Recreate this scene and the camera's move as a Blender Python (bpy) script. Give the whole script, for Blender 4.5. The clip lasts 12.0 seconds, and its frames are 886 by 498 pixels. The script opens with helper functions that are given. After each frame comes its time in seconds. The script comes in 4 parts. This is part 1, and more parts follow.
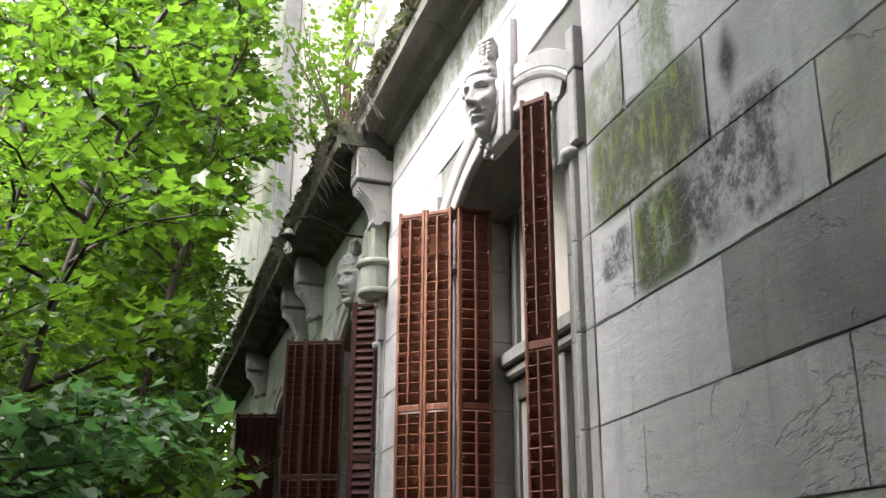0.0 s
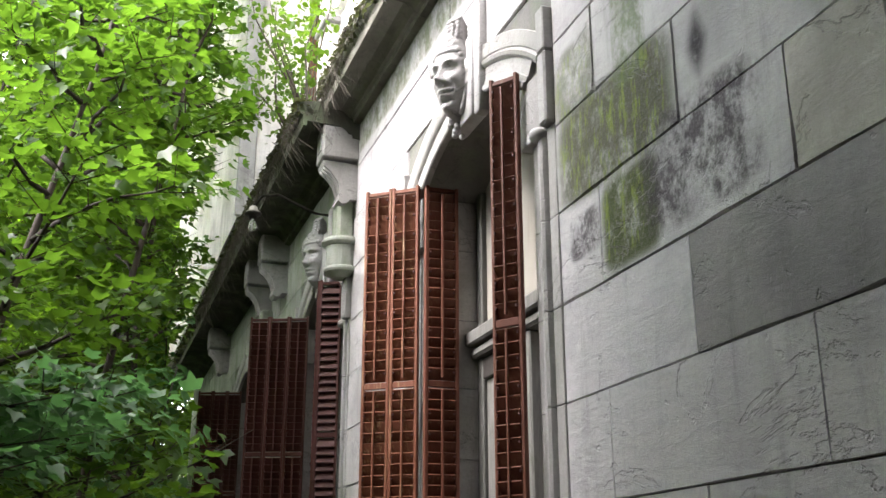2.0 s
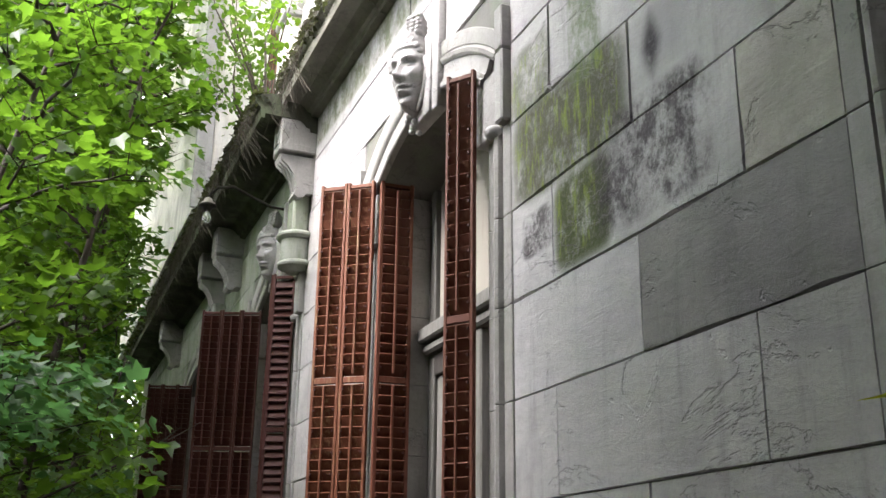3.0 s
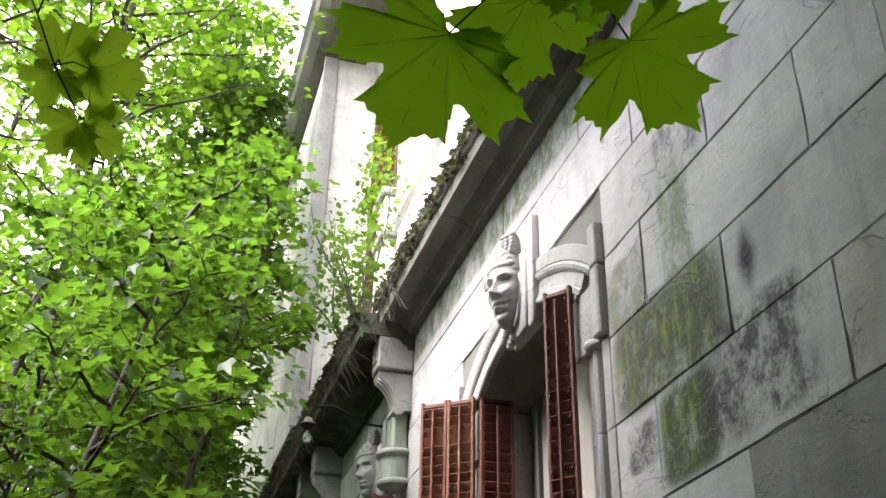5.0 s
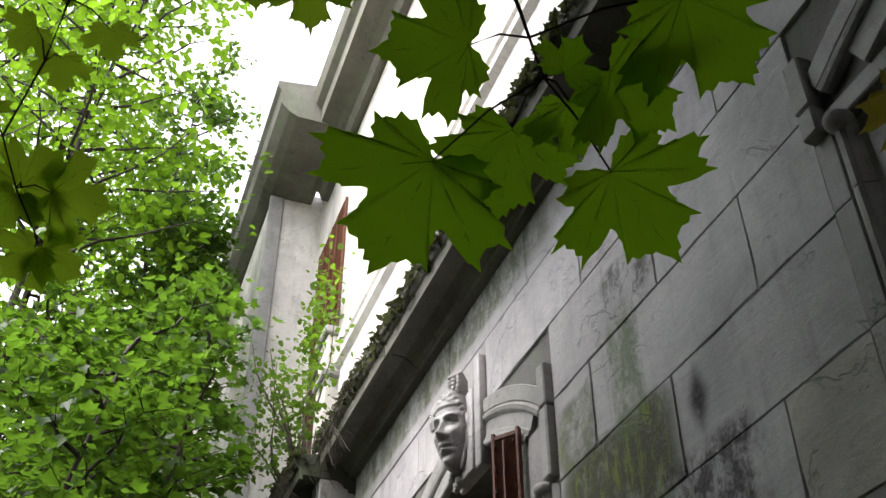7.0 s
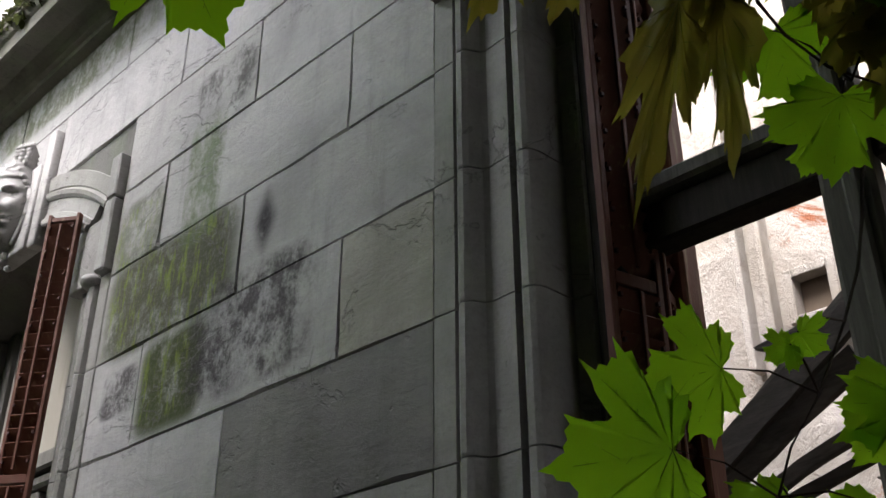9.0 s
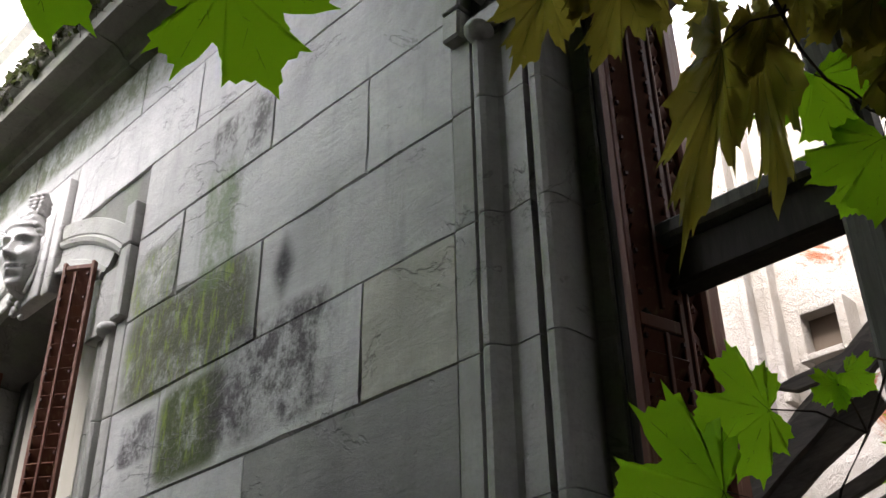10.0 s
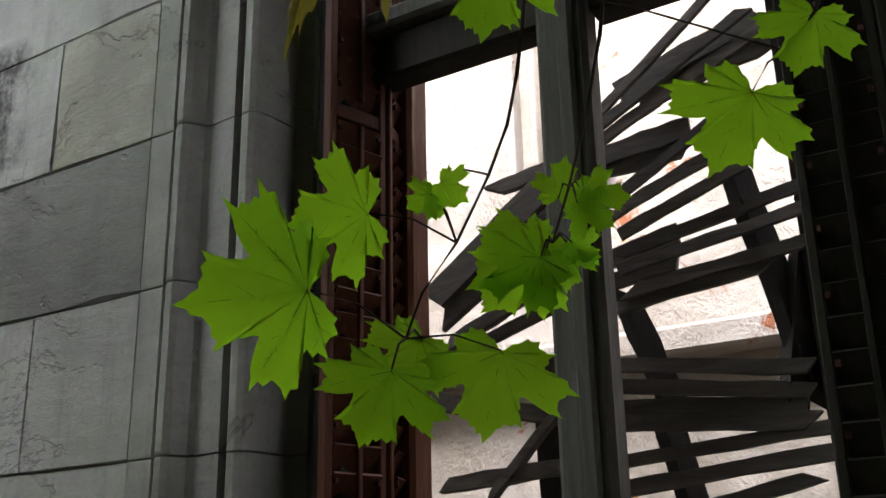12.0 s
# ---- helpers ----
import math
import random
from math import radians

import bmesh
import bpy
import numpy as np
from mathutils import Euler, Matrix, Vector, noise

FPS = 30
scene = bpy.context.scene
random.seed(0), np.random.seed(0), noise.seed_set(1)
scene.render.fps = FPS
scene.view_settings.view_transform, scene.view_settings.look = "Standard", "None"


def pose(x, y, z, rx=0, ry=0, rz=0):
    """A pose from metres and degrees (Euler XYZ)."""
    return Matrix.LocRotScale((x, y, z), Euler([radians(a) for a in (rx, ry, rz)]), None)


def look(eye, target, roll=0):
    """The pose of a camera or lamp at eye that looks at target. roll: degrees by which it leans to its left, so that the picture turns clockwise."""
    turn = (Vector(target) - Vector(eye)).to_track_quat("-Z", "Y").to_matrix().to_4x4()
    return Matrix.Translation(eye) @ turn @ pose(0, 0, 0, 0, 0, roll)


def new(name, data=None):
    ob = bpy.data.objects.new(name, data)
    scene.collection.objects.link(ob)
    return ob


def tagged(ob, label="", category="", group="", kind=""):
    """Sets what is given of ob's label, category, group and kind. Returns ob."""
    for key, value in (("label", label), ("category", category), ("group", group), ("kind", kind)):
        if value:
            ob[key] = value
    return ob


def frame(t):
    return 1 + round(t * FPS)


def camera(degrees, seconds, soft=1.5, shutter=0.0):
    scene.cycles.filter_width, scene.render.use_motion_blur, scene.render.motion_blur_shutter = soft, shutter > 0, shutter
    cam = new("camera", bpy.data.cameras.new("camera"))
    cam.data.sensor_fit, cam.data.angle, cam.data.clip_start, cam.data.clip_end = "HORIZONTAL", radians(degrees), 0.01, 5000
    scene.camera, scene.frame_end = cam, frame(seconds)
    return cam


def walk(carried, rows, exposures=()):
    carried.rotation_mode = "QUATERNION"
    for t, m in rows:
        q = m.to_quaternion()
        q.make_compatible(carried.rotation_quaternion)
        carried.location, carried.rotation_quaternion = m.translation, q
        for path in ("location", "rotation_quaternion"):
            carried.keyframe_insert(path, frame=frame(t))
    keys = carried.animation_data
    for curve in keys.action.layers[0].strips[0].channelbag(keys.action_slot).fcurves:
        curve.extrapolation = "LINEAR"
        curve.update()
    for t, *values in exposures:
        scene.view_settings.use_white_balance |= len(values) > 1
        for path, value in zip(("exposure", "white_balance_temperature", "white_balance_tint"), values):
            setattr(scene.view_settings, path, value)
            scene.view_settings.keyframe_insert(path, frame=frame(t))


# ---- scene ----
cam = camera(46.7, 12.0)
PATH = [
    (0, (0.086, 0.251, 1.569), (0.639, 2.05, 2.245), 0.3),
    (0.5, (0.086, 0.253, 1.568), (0.652, 2.053, 2.231), 0.1),
    (1, (0.103, 0.255, 1.564), (0.721, 2.028, 2.254), 0.6),
    (1.5, (0.068, 0.235, 1.565), (0.747, 1.978, 2.275), -0.2),
    (2, (0.05, 0.241, 1.56), (0.679, 2.029, 2.198), -0.0),
    (2.5, (0.073, 0.254, 1.542), (0.742, 2.032, 2.169), 0.8),
    (2.7, (0.083, 0.252, 1.542), (0.799, 2.01, 2.174), 0.9),
    (4.3, (0.0, 0.175, 1.551), (0.486, 1.989, 2.241), 0.9),
    (4.5, (0.002, 0.178, 1.553), (0.457, 1.956, 2.349), 0.9),
    (5, (0.023, 0.193, 1.549), (0.5, 1.854, 2.555), 1.2),
    (5.5, (0.051, 0.21, 1.565), (0.535, 1.809, 2.666), 0.5),
    (6, (0.025, 0.202, 1.558), (0.484, 1.693, 2.81), 0.7),
    (6.5, (-0.005, 0.2, 1.546), (0.491, 1.666, 2.812), 0.5),
    (6.7, (-0.015, 0.209, 1.546), (0.502, 1.673, 2.806), 0.1),
    (8.3, (0.046, 0.302, 1.517), (0.875, 1.829, 2.509), 1.7),
    (8.5, (0.072, 0.302, 1.524), (1.039, 1.775, 2.471), 1.3),
    (9, (0.12, 0.262, 1.563), (1.373, 1.499, 2.514), -0.2),
    (9.5, (0.065, 0.273, 1.593), (1.358, 1.43, 2.587), -1.6),
    (10, (0.074, 0.292, 1.561), (1.297, 1.5, 2.583), -0.9),
    (10.5, (0.085, 0.266, 1.557), (1.358, 1.459, 2.535), -0.9),
    (11, (0.097, 0.261, 1.511), (1.487, 1.474, 2.282), -0.9),
    (11.5, (0.187, 0.247, 1.543), (1.666, 1.418, 2.206), -0.6),
    (12, (0.226, 0.132, 1.583), (1.831, 1.147, 2.212), -1.2),
]
EXPOSURES = [(0, 3.93, 6500, 15), (4.3, 3.85, 6500, 15), (5.5, 3.25, 6500, 15), (6.3, 2.65, 6500, 15), (8.3, 2.8, 6500, 15), (9.5, 3.4, 6500, 15), (11, 3.62, 6500, 15), (12, 3.95, 6500, 15)]
walk(cam, [(t, look(e, g, r)) for t, e, g, r in PATH], EXPOSURES)

# ---- sky and sun: an overcast day ----
world = bpy.data.worlds.new("overcast_sky")
scene.world = world
world.use_nodes = True
wn, wl = world.node_tree.nodes, world.node_tree.links
sky = wn.new("ShaderNodeTexSky")
sky.sky_type, sky.sun_disc = "NISHITA", False
sky.sun_elevation, sky.sun_rotation = radians(49), radians(260)
soft_sky = wn.new("ShaderNodeHueSaturation")
soft_sky.inputs["Saturation"].default_value = 0.18
wl.new(sky.outputs[0], soft_sky.inputs["Color"])
wl.new(soft_sky.outputs[0], wn["Background"].inputs[0])
wn["Background"].inputs[1].default_value = 0.15

sun_data = bpy.data.lights.new("sun", "SUN")
sun_data.energy, sun_data.angle, sun_data.color = 1.5, radians(38), (1.0, 0.97, 0.94)
sun = new("sun", sun_data)
sun.matrix_world = look((-12, 3.0, 14), (0, 5.0, 0))


# ---- material tools ----
class Nodes:
    def __init__(self, name, rough=0.8, spec=0.3, metal=0.0):
        self.m = bpy.data.materials.new(name)
        self.m.use_nodes = True
        self.n, self.l = self.m.node_tree.nodes, self.m.node_tree.links
        self.b = self.n["Principled BSDF"]
        self.b.inputs["Roughness"].default_value = rough
        self.b.inputs["Specular IOR Level"].default_value = spec
        self.b.inputs["Metallic"].default_value = metal
        self.pos = self.n.new("ShaderNodeNewGeometry").outputs["Position"]

    def put(self, a, b):
        if hasattr(a, "is_output"):
            self.l.new(a, b)
        else:
            b.default_value = a

    def stretch(self, sx, sy, sz, src=None):
        v = self.n.new("ShaderNodeVectorMath")
        v.operation = "MULTIPLY"
        self.l.new(src or self.pos, v.inputs[0])
        v.inputs[1].default_value = (sx, sy, sz)
        return v.outputs[0]

    def noise(self, scale, detail=6, rough=0.6, vec=None, warp=0.0):
        t = self.n.new("ShaderNodeTexNoise")
        t.inputs["Scale"].default_value, t.inputs["Detail"].default_value = scale, detail
        t.inputs["Roughness"].default_value, t.inputs["Distortion"].default_value = rough, warp
        self.l.new(vec or self.pos, t.inputs["Vector"])
        return t.outputs["Fac"]

    def math(self, op, a, b=0.0, clamp=False):
        t = self.n.new("ShaderNodeMath")
        t.operation, t.use_clamp = op, clamp
        self.put(a, t.inputs[0])
        self.put(b, t.inputs[1])
        return t.outputs[0]

    def ramp(self, f, lo, hi, a=0.0, b=1.0):
        t = self.n.new("ShaderNodeMapRange")
        t.interpolation_type = "SMOOTHSTEP"
        self.l.new(f, t.inputs[0])
        for i, v in enumerate((lo, hi, a, b)):
            t.inputs[i + 1].default_value = v
        return t.outputs[0]

    def mix(self, f, a, b, mode="MIX"):
        t = self.n.new("ShaderNodeMix")
        t.data_type, t.blend_type = "RGBA", mode
        self.put(f, t.inputs[0])
        for v, s in ((a, t.inputs[6]), (b, t.inputs[7])):
            self.put((*v, 1) if isinstance(v, tuple) else v, s)
        return t.outputs[2]

    def random(self):
        return self.n.new("ShaderNodeObjectInfo").outputs["Random"]

    def island(self):
        return self.n.new("ShaderNodeNewGeometry").outputs["Random Per Island"]

    def bump(self, h, strength=0.3, dist=0.01):
        t = self.n.new("ShaderNodeBump")
        t.inputs["Strength"].default_value, t.inputs["Distance"].default_value = strength, dist
        self.l.new(h, t.inputs["Height"])
        self.l.new(t.outputs[0], self.b.inputs["Normal"])

    def colour(self, c):
        self.put((*c, 1) if isinstance(c, tuple) else c, self.b.inputs["Base Color"])
        return self.m

    def spot(self, y, z, ry, rz):
        """A soft oval mask on the facade, 1 in its middle."""
        s = self.n.new("ShaderNodeSeparateXYZ")
        self.l.new(self.pos, s.inputs[0])
        power = 1.3 if ry < 0.1 else 6
        a = self.math("DIVIDE", self.math("SUBTRACT", s.outputs[1], y), ry)
        b = self.math("DIVIDE", self.math("SUBTRACT", s.outputs[2], z), rz)
        d = self.math("ADD", self.math("POWER", self.math("ABSOLUTE", a), power), self.math("POWER", self.math("ABSOLUTE", b), power))
        return self.ramp(d, 1.3, 0.12)


def stone(name, base, warm, green=0.0, stains=False, gloss=(0.6, 0.9)):
    k = Nodes(name, 0.82, 0.36)
    c = k.mix(k.random(), base, warm)
    big = k.noise(1.7, 5, 0.6, warp=0.4)
    c = k.mix(k.ramp(big, 0.42, 0.72), c, tuple(v * 0.6 for v in base))
    runs = k.noise(3.0, 6, 0.65, k.stretch(5, 5, 0.6))
    c = k.mix(k.ramp(runs, 0.5, 0.75, 0, 0.55), c, tuple(v * 0.5 for v in warm))
    tool = k.noise(7, 8, 0.65, k.stretch(2, 1.0, 4), 0.5)
    c = k.mix(k.ramp(tool, 0.35, 0.7, 0, 0.25), c, tuple(v * 0.55 for v in base))
    if green:
        g = k.noise(2.6, 6, 0.65, k.stretch(2, 2, 0.7))
        c = k.mix(k.ramp(g, 0.45, 0.65, 0, green), c, (0.13, 0.17, 0.09))
    cover = k.math("MULTIPLY", big, 0.0)
    if stains:
        ragged = k.math("ADD", k.math("MULTIPLY", k.noise(7, 6, 0.65, k.stretch(1, 1, 0.7)), 0.6), k.math("MULTIPLY", k.noise(38, 8, 0.75), 0.4))
        streak = k.noise(13, 8, 0.75, k.stretch(1, 2.0, 0.5))
        for y, z, ry, rz, col, amount, lo, hi in (
                (3.15, 3.13, 0.44, 0.21, (0.055, 0.06, 0.03), 0.95, 0.24, 0.52),
                (3.41, 3.45, 0.17, 0.16, (0.075, 0.085, 0.05), 0.8, 0.34, 0.58),
                (3.05, 2.76, 0.20, 0.18, (0.045, 0.06, 0.012), 0.97, 0.24, 0.50),
                (2.64, 2.82, 0.33, 0.21, (0.04, 0.032, 0.037), 0.93, 0.40, 0.595),
                (2.60, 3.16, 0.065, 0.13, (0.035, 0.03, 0.035), 0.97, 0.25, 0.48),
                (3.38, 2.80, 0.12, 0.09, (0.05, 0.042, 0.046), 0.9, 0.41, 0.58),
                (5.4, 4.66, 2.1, 0.17, (0.07, 0.085, 0.03), 0.85, 0.36, 0.58),
                (3.00, 3.50, 0.12, 0.28, (0.09, 0.13, 0.05), 0.8, 0.38, 0.56),
                (2.92, 3.86, 0.2, 0.12, (0.055, 0.05, 0.05), 0.85, 0.44, 0.58)):
            m = k.math("MULTIPLY", k.spot(y, z, ry, rz), k.ramp(ragged, lo, hi, 0.1, amount), True)
            c = k.mix(m, c, col)
            cover = k.math("MAXIMUM", cover, m)
        for y, z, ry, rz in ((3.17, 3.12, 0.41, 0.2), (3.44, 3.42, 0.15, 0.15), (3.1, 2.77, 0.15, 0.14)):
            m = k.math("MULTIPLY", k.spot(y, z, ry, rz), k.ramp(streak, 0.49, 0.62, 0, 0.8), True)
            c = k.mix(m, c, (0.16, 0.205, 0.03))
    fine = k.noise(75, 8, 0.75)
    c = k.mix(k.ramp(fine, 0.45, 0.70, 0, 0.35), c, tuple(v * 0.45 for v in base))
    shell = k.noise(1.9, 7, 0.62, k.stretch(1, 0.8, 1.3), 0.7)
    flake = k.ramp(shell, 0.575, 0.59)
    rim = k.math("SUBTRACT", k.ramp(shell, 0.572, 0.578), k.ramp(shell, 0.580, 0.590), True)
    c = k.mix(k.math("MULTIPLY", rim, 0.5), c, tuple(v * 0.3 for v in base))
    pits = k.ramp(k.noise(24, 3, 0.5), 0.70, 0.76)
    h = k.math("ADD", k.math("MULTIPLY", tool, 0.7), k.math("MULTIPLY", fine, 0.45))
    h = k.math("SUBTRACT", h, k.math("ADD", k.math("MULTIPLY", flake, 0.6), k.math("MULTIPLY", pits, 0.5)))
    k.bump(h, 0.6, 0.011)
    k.l.new(k.math("MAXIMUM", k.ramp(big, 0.3, 0.7, *gloss), cover), k.b.inputs["Roughness"])
    return k.colour(c)


def paint_wood(name, a, b, worn, rough=0.55, amount=0.5):
    k = Nodes(name, rough, 0.25)
    c = k.mix(k.noise(4, 5, 0.6, k.stretch(2, 2, 0.5)), a, b)
    c = k.mix(k.random(), c, tuple(v * 0.75 for v in a))
    grain = k.noise(14, 8, 0.7, k.stretch(3, 3, 0.25))
    c = k.mix(k.ramp(grain, 0.52, 0.72, 0, amount), c, worn)
    k.bump(grain, 0.35, 0.004)
    return k.colour(c)


def old_wood(name, a, b, axis=(3, 0.25, 3)):
    k = Nodes(name, 0.8, 0.3)
    grain = k.noise(16, 9, 0.7, k.stretch(*axis), 0.6)
    c = k.mix(k.ramp(grain, 0.3, 0.7), a, b)
    c = k.mix(k.math("MULTIPLY", k.random(), 0.6), c, tuple(v * 0.5 for v in a))
    c = k.mix(k.ramp(k.noise(5, 5), 0.55, 0.75, 0, 0.5), c, (0.06, 0.065, 0.045))
    k.bump(grain, 0.5, 0.006)
    return k.colour(c)


def leaf_mat(name, dark, light, glow, gloss=0.35, spots=0.0, spot_col=(0.25, 0.2, 0.06), veins=False):
    k = Nodes(name, 0.42, gloss)
    r = k.island() if not veins else k.random()
    c = k.mix(r, dark, light)
    c = k.mix(k.ramp(k.noise(14, 4), 0.4, 0.7, 0, 0.35), c, tuple(v * 0.6 for v in dark))
    if spots:
        c = k.mix(k.ramp(k.noise(55, 3, 0.5), 0.66, 0.72, 0, spots), c, spot_col)
        c = k.mix(k.ramp(k.noise(9, 5, 0.6), 0.55, 0.75, 0, spots), c, tuple(v * 0.5 for v in spot_col))
    k.colour(c)
    tr = k.n.new("ShaderNodeBsdfTranslucent")
    k.l.new(k.mix(0.75, c, glow), tr.inputs[0])
    ms = k.n.new("ShaderNodeMixShader")
    ms.inputs[0].default_value = 0.5
    k.l.new(k.b.outputs[0], ms.inputs[1])
    k.l.new(tr.outputs[0], ms.inputs[2])
    k.l.new(ms.outputs[0], k.n["Material Output"].inputs[0])
    k.bump(k.noise(40, 4), 0.2, 0.003)
    return k.m


STONE = stone("ashlar", (0.45, 0.437, 0.44), (0.39, 0.377, 0.368), 0.0, True, (0.43, 0.62))
STONE_DARK = stone("ashlar_dark", (0.205, 0.194, 0.194), (0.19, 0.18, 0.174), 0.05, False, (0.38, 0.55))
STONE_BEIGE = stone("ashlar_beige", (0.38, 0.358, 0.312), (0.365, 0.342, 0.296), 0.0, False, (0.38, 0.55))
STONE_GREEN = stone("stone_green", (0.29, 0.31, 0.27), (0.25, 0.27, 0.22), 0.75, False, (0.4, 0.6))
CORNICE_STONE = stone("cornice_stone", (0.16, 0.152, 0.125), (0.13, 0.125, 0.10), 0.35)
# moss tone, with the far soffit's shade darkened into the stone colour
EAVE_STONE = stone("mossy_shaded_eave_stone", (0.045, 0.047, 0.03), (0.035, 0.038, 0.022), 0.5)
MOULDING = stone("moulding_stone", (0.34, 0.331, 0.322), (0.30, 0.288, 0.27), 0.12, False, (0.4, 0.6))
CARVED = stone("carved_stone", (0.40, 0.39, 0.385), (0.37, 0.36, 0.35), 0.0, False, (0.45, 0.65))
MORTAR = stone("mortar", (0.15, 0.145, 0.135), (0.13, 0.125, 0.115), 0.3)
PLASTER = stone("pale_plaster", (0.69, 0.665, 0.62), (0.65, 0.61, 0.56))
RED = paint_wood("red_brown_paint", (0.118, 0.038, 0.021), (0.095, 0.030, 0.018), (0.22, 0.13, 0.075), 0.55)
RED_WORN = paint_wood("worn_red_paint", (0.15, 0.050, 0.025), (0.12, 0.040, 0.021), (0.30, 0.21, 0.11), 0.55, 0.8)
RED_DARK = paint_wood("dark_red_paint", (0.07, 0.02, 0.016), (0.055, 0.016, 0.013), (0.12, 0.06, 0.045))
FRAME_WOOD = old_wood("weathered_frame", (0.09, 0.088, 0.08), (0.17, 0.165, 0.15), (3, 3, 0.25))
LATH_WOOD = old_wood("lath_wood", (0.09, 0.083, 0.074), (0.20, 0.18, 0.155), (3, 0.3, 2))
# dark timber, lowered to near black for the shade inside the ruined window
DARK_SHADED_WOOD = old_wood("dark_shaded_wood", (0.018, 0.015, 0.013), (0.04, 0.034, 0.028), (3, 3, 0.3))
WHITE_WOOD = paint_wood("white_paint", (0.42, 0.39, 0.345), (0.36, 0.33, 0.285), (0.3, 0.27, 0.22), 0.6, 0.6)
BARK = old_wood("bark", (0.022, 0.017, 0.013), (0.055, 0.042, 0.032), (1, 1, 0.4))
TWIG = old_wood("twig_bark", (0.03, 0.022, 0.018), (0.07, 0.045, 0.03), (1, 1, 1))
LEAF_A = leaf_mat("leaf_green", (0.020, 0.052, 0.010), (0.052, 0.108, 0.018), (0.11, 0.225, 0.012), 0.4)
LEAF_B = leaf_mat("leaf_blue_green", (0.038, 0.10, 0.04), (0.065, 0.145, 0.055), (0.11, 0.27, 0.07), 0.7)
LEAF_FAR = leaf_mat("leaf_far", (0.028, 0.062, 0.012), (0.065, 0.12, 0.022), (0.155, 0.29, 0.018), 0.3)
# backlight of the treetops put into a brighter leaf colour; the vine shares it
LEAF_BACKLIT = leaf_mat("backlit_tint_leaf", (0.045, 0.095, 0.012), (0.09, 0.16, 0.02), (0.24, 0.45, 0.016), 0.3)
LEAF_NEAR = leaf_mat("maple_leaf", (0.09, 0.21, 0.012), (0.13, 0.285, 0.016), (0.40, 0.80, 0.015), 0.25, 0.25, (0.2, 0.19, 0.05), True)
LEAF_BROWN = leaf_mat("withered_maple_leaf", (0.12, 0.125, 0.02), (0.18, 0.165, 0.035), (0.42, 0.37, 0.05), 0.4, 0.7, (0.26, 0.19, 0.09), True)
LEAF_YELLOW = leaf_mat("yellowing_maple_leaf", (0.24, 0.26, 0.012), (0.28, 0.29, 0.015), (0.80, 0.82, 0.03), 0.25, 0.5, (0.26, 0.14, 0.03), True)
# the maple leaf again, its colour brightened for open sky behind the side twigs
LEAF_SKYLIT = leaf_mat("skylit_maple_leaf", (0.15, 0.30, 0.02), (0.19, 0.35, 0.025), (0.62, 0.95, 0.04), 0.25, 0.15, (0.2, 0.19, 0.05), True)
VEIN = leaf_mat("leaf_vein", (0.05, 0.09, 0.01), (0.06, 0.10, 0.01), (0.11, 0.20, 0.01), 0.3, veins=True)
MOSS = leaf_mat("moss", (0.014, 0.014, 0.008), (0.06, 0.065, 0.025), (0.05, 0.06, 0.02), 0.1)
VINE = old_wood("dead_vine", (0.035, 0.028, 0.02), (0.09, 0.075, 0.055), (1, 1, 1))
GLASS = Nodes("window_glass", 0.12, 0.6)
GLASS.b.inputs["Transmission Weight"].default_value = 0.6
GLASS = GLASS.colour((0.5, 0.52, 0.48))
BULB = Nodes("bulb_glass", 0.08, 0.6)
BULB.b.inputs["Transmission Weight"].default_value = 0.85
BULB = BULB.colour((0.9, 0.92, 0.9))


def earth():
    k = Nodes("leaf_litter", 0.95, 0.15)
    c = k.mix(k.noise(3, 6), (0.06, 0.045, 0.03), (0.10, 0.075, 0.045))
    c = k.mix(k.ramp(k.noise(25, 5), 0.5, 0.7), c, (0.07, 0.09, 0.03))
    k.bump(k.noise(20, 6), 0.8, 0.05)
    return k.colour(c)


def ruin_plaster():
    k = Nodes("ruined_plaster", 0.9, 0.2)
    c = k.mix(k.ramp(k.noise(0.9, 6, 0.65, warp=0.6), 0.35, 0.65), (0.42, 0.39, 0.355), (0.31, 0.275, 0.235))
    c = k.mix(k.ramp(k.noise(1.3, 7, 0.7, warp=0.8), 0.60, 0.66), c, (0.26, 0.10, 0.05))
    c = k.mix(k.ramp(k.noise(6, 6, 0.7), 0.6, 0.75, 0, 0.4), c, (0.3, 0.27, 0.23))
    k.bump(k.noise(5, 8, 0.75, warp=0.5), 0.8, 0.08)
    return k.colour(c)


EARTH, RUIN = earth(), ruin_plaster()


# ---- mesh tools ----
def mesh(name, bm, mat):
    me = bpy.data.meshes.new(name)
    bm.to_mesh(me)
    bm.free()
    me.materials.append(mat)
    return me


def part(name, bm, mat, parent=None, label="", smooth=False):
    ob = new(name, mesh(name, bm, mat) if isinstance(bm, bmesh.types.BMesh) else bm)
    if smooth:
        ob.data.shade_smooth()
    if parent:
        ob.parent = parent
    if label:
        tagged(ob, label)
    return ob


def thing(name, label, category, group="", at=(0, 0, 0), kind=""):
    ob = new(name)
    ob.empty_display_size = 0.05
    ob.location = at
    return tagged(ob, label, category, group, kind)


def cube(bm, x0, x1, y0, y1, z0, z1, bevel=0.0):
    r = bmesh.ops.create_cube(bm, size=1)
    m = Matrix.Translation(((x0 + x1) / 2, (y0 + y1) / 2, (z0 + z1) / 2)) @ Matrix.Diagonal((x1 - x0, y1 - y0, z1 - z0, 1))
    bmesh.ops.transform(bm, matrix=m, verts=r["verts"])
    if bevel:
        es = list({e for v in r["verts"] for e in v.link_edges})
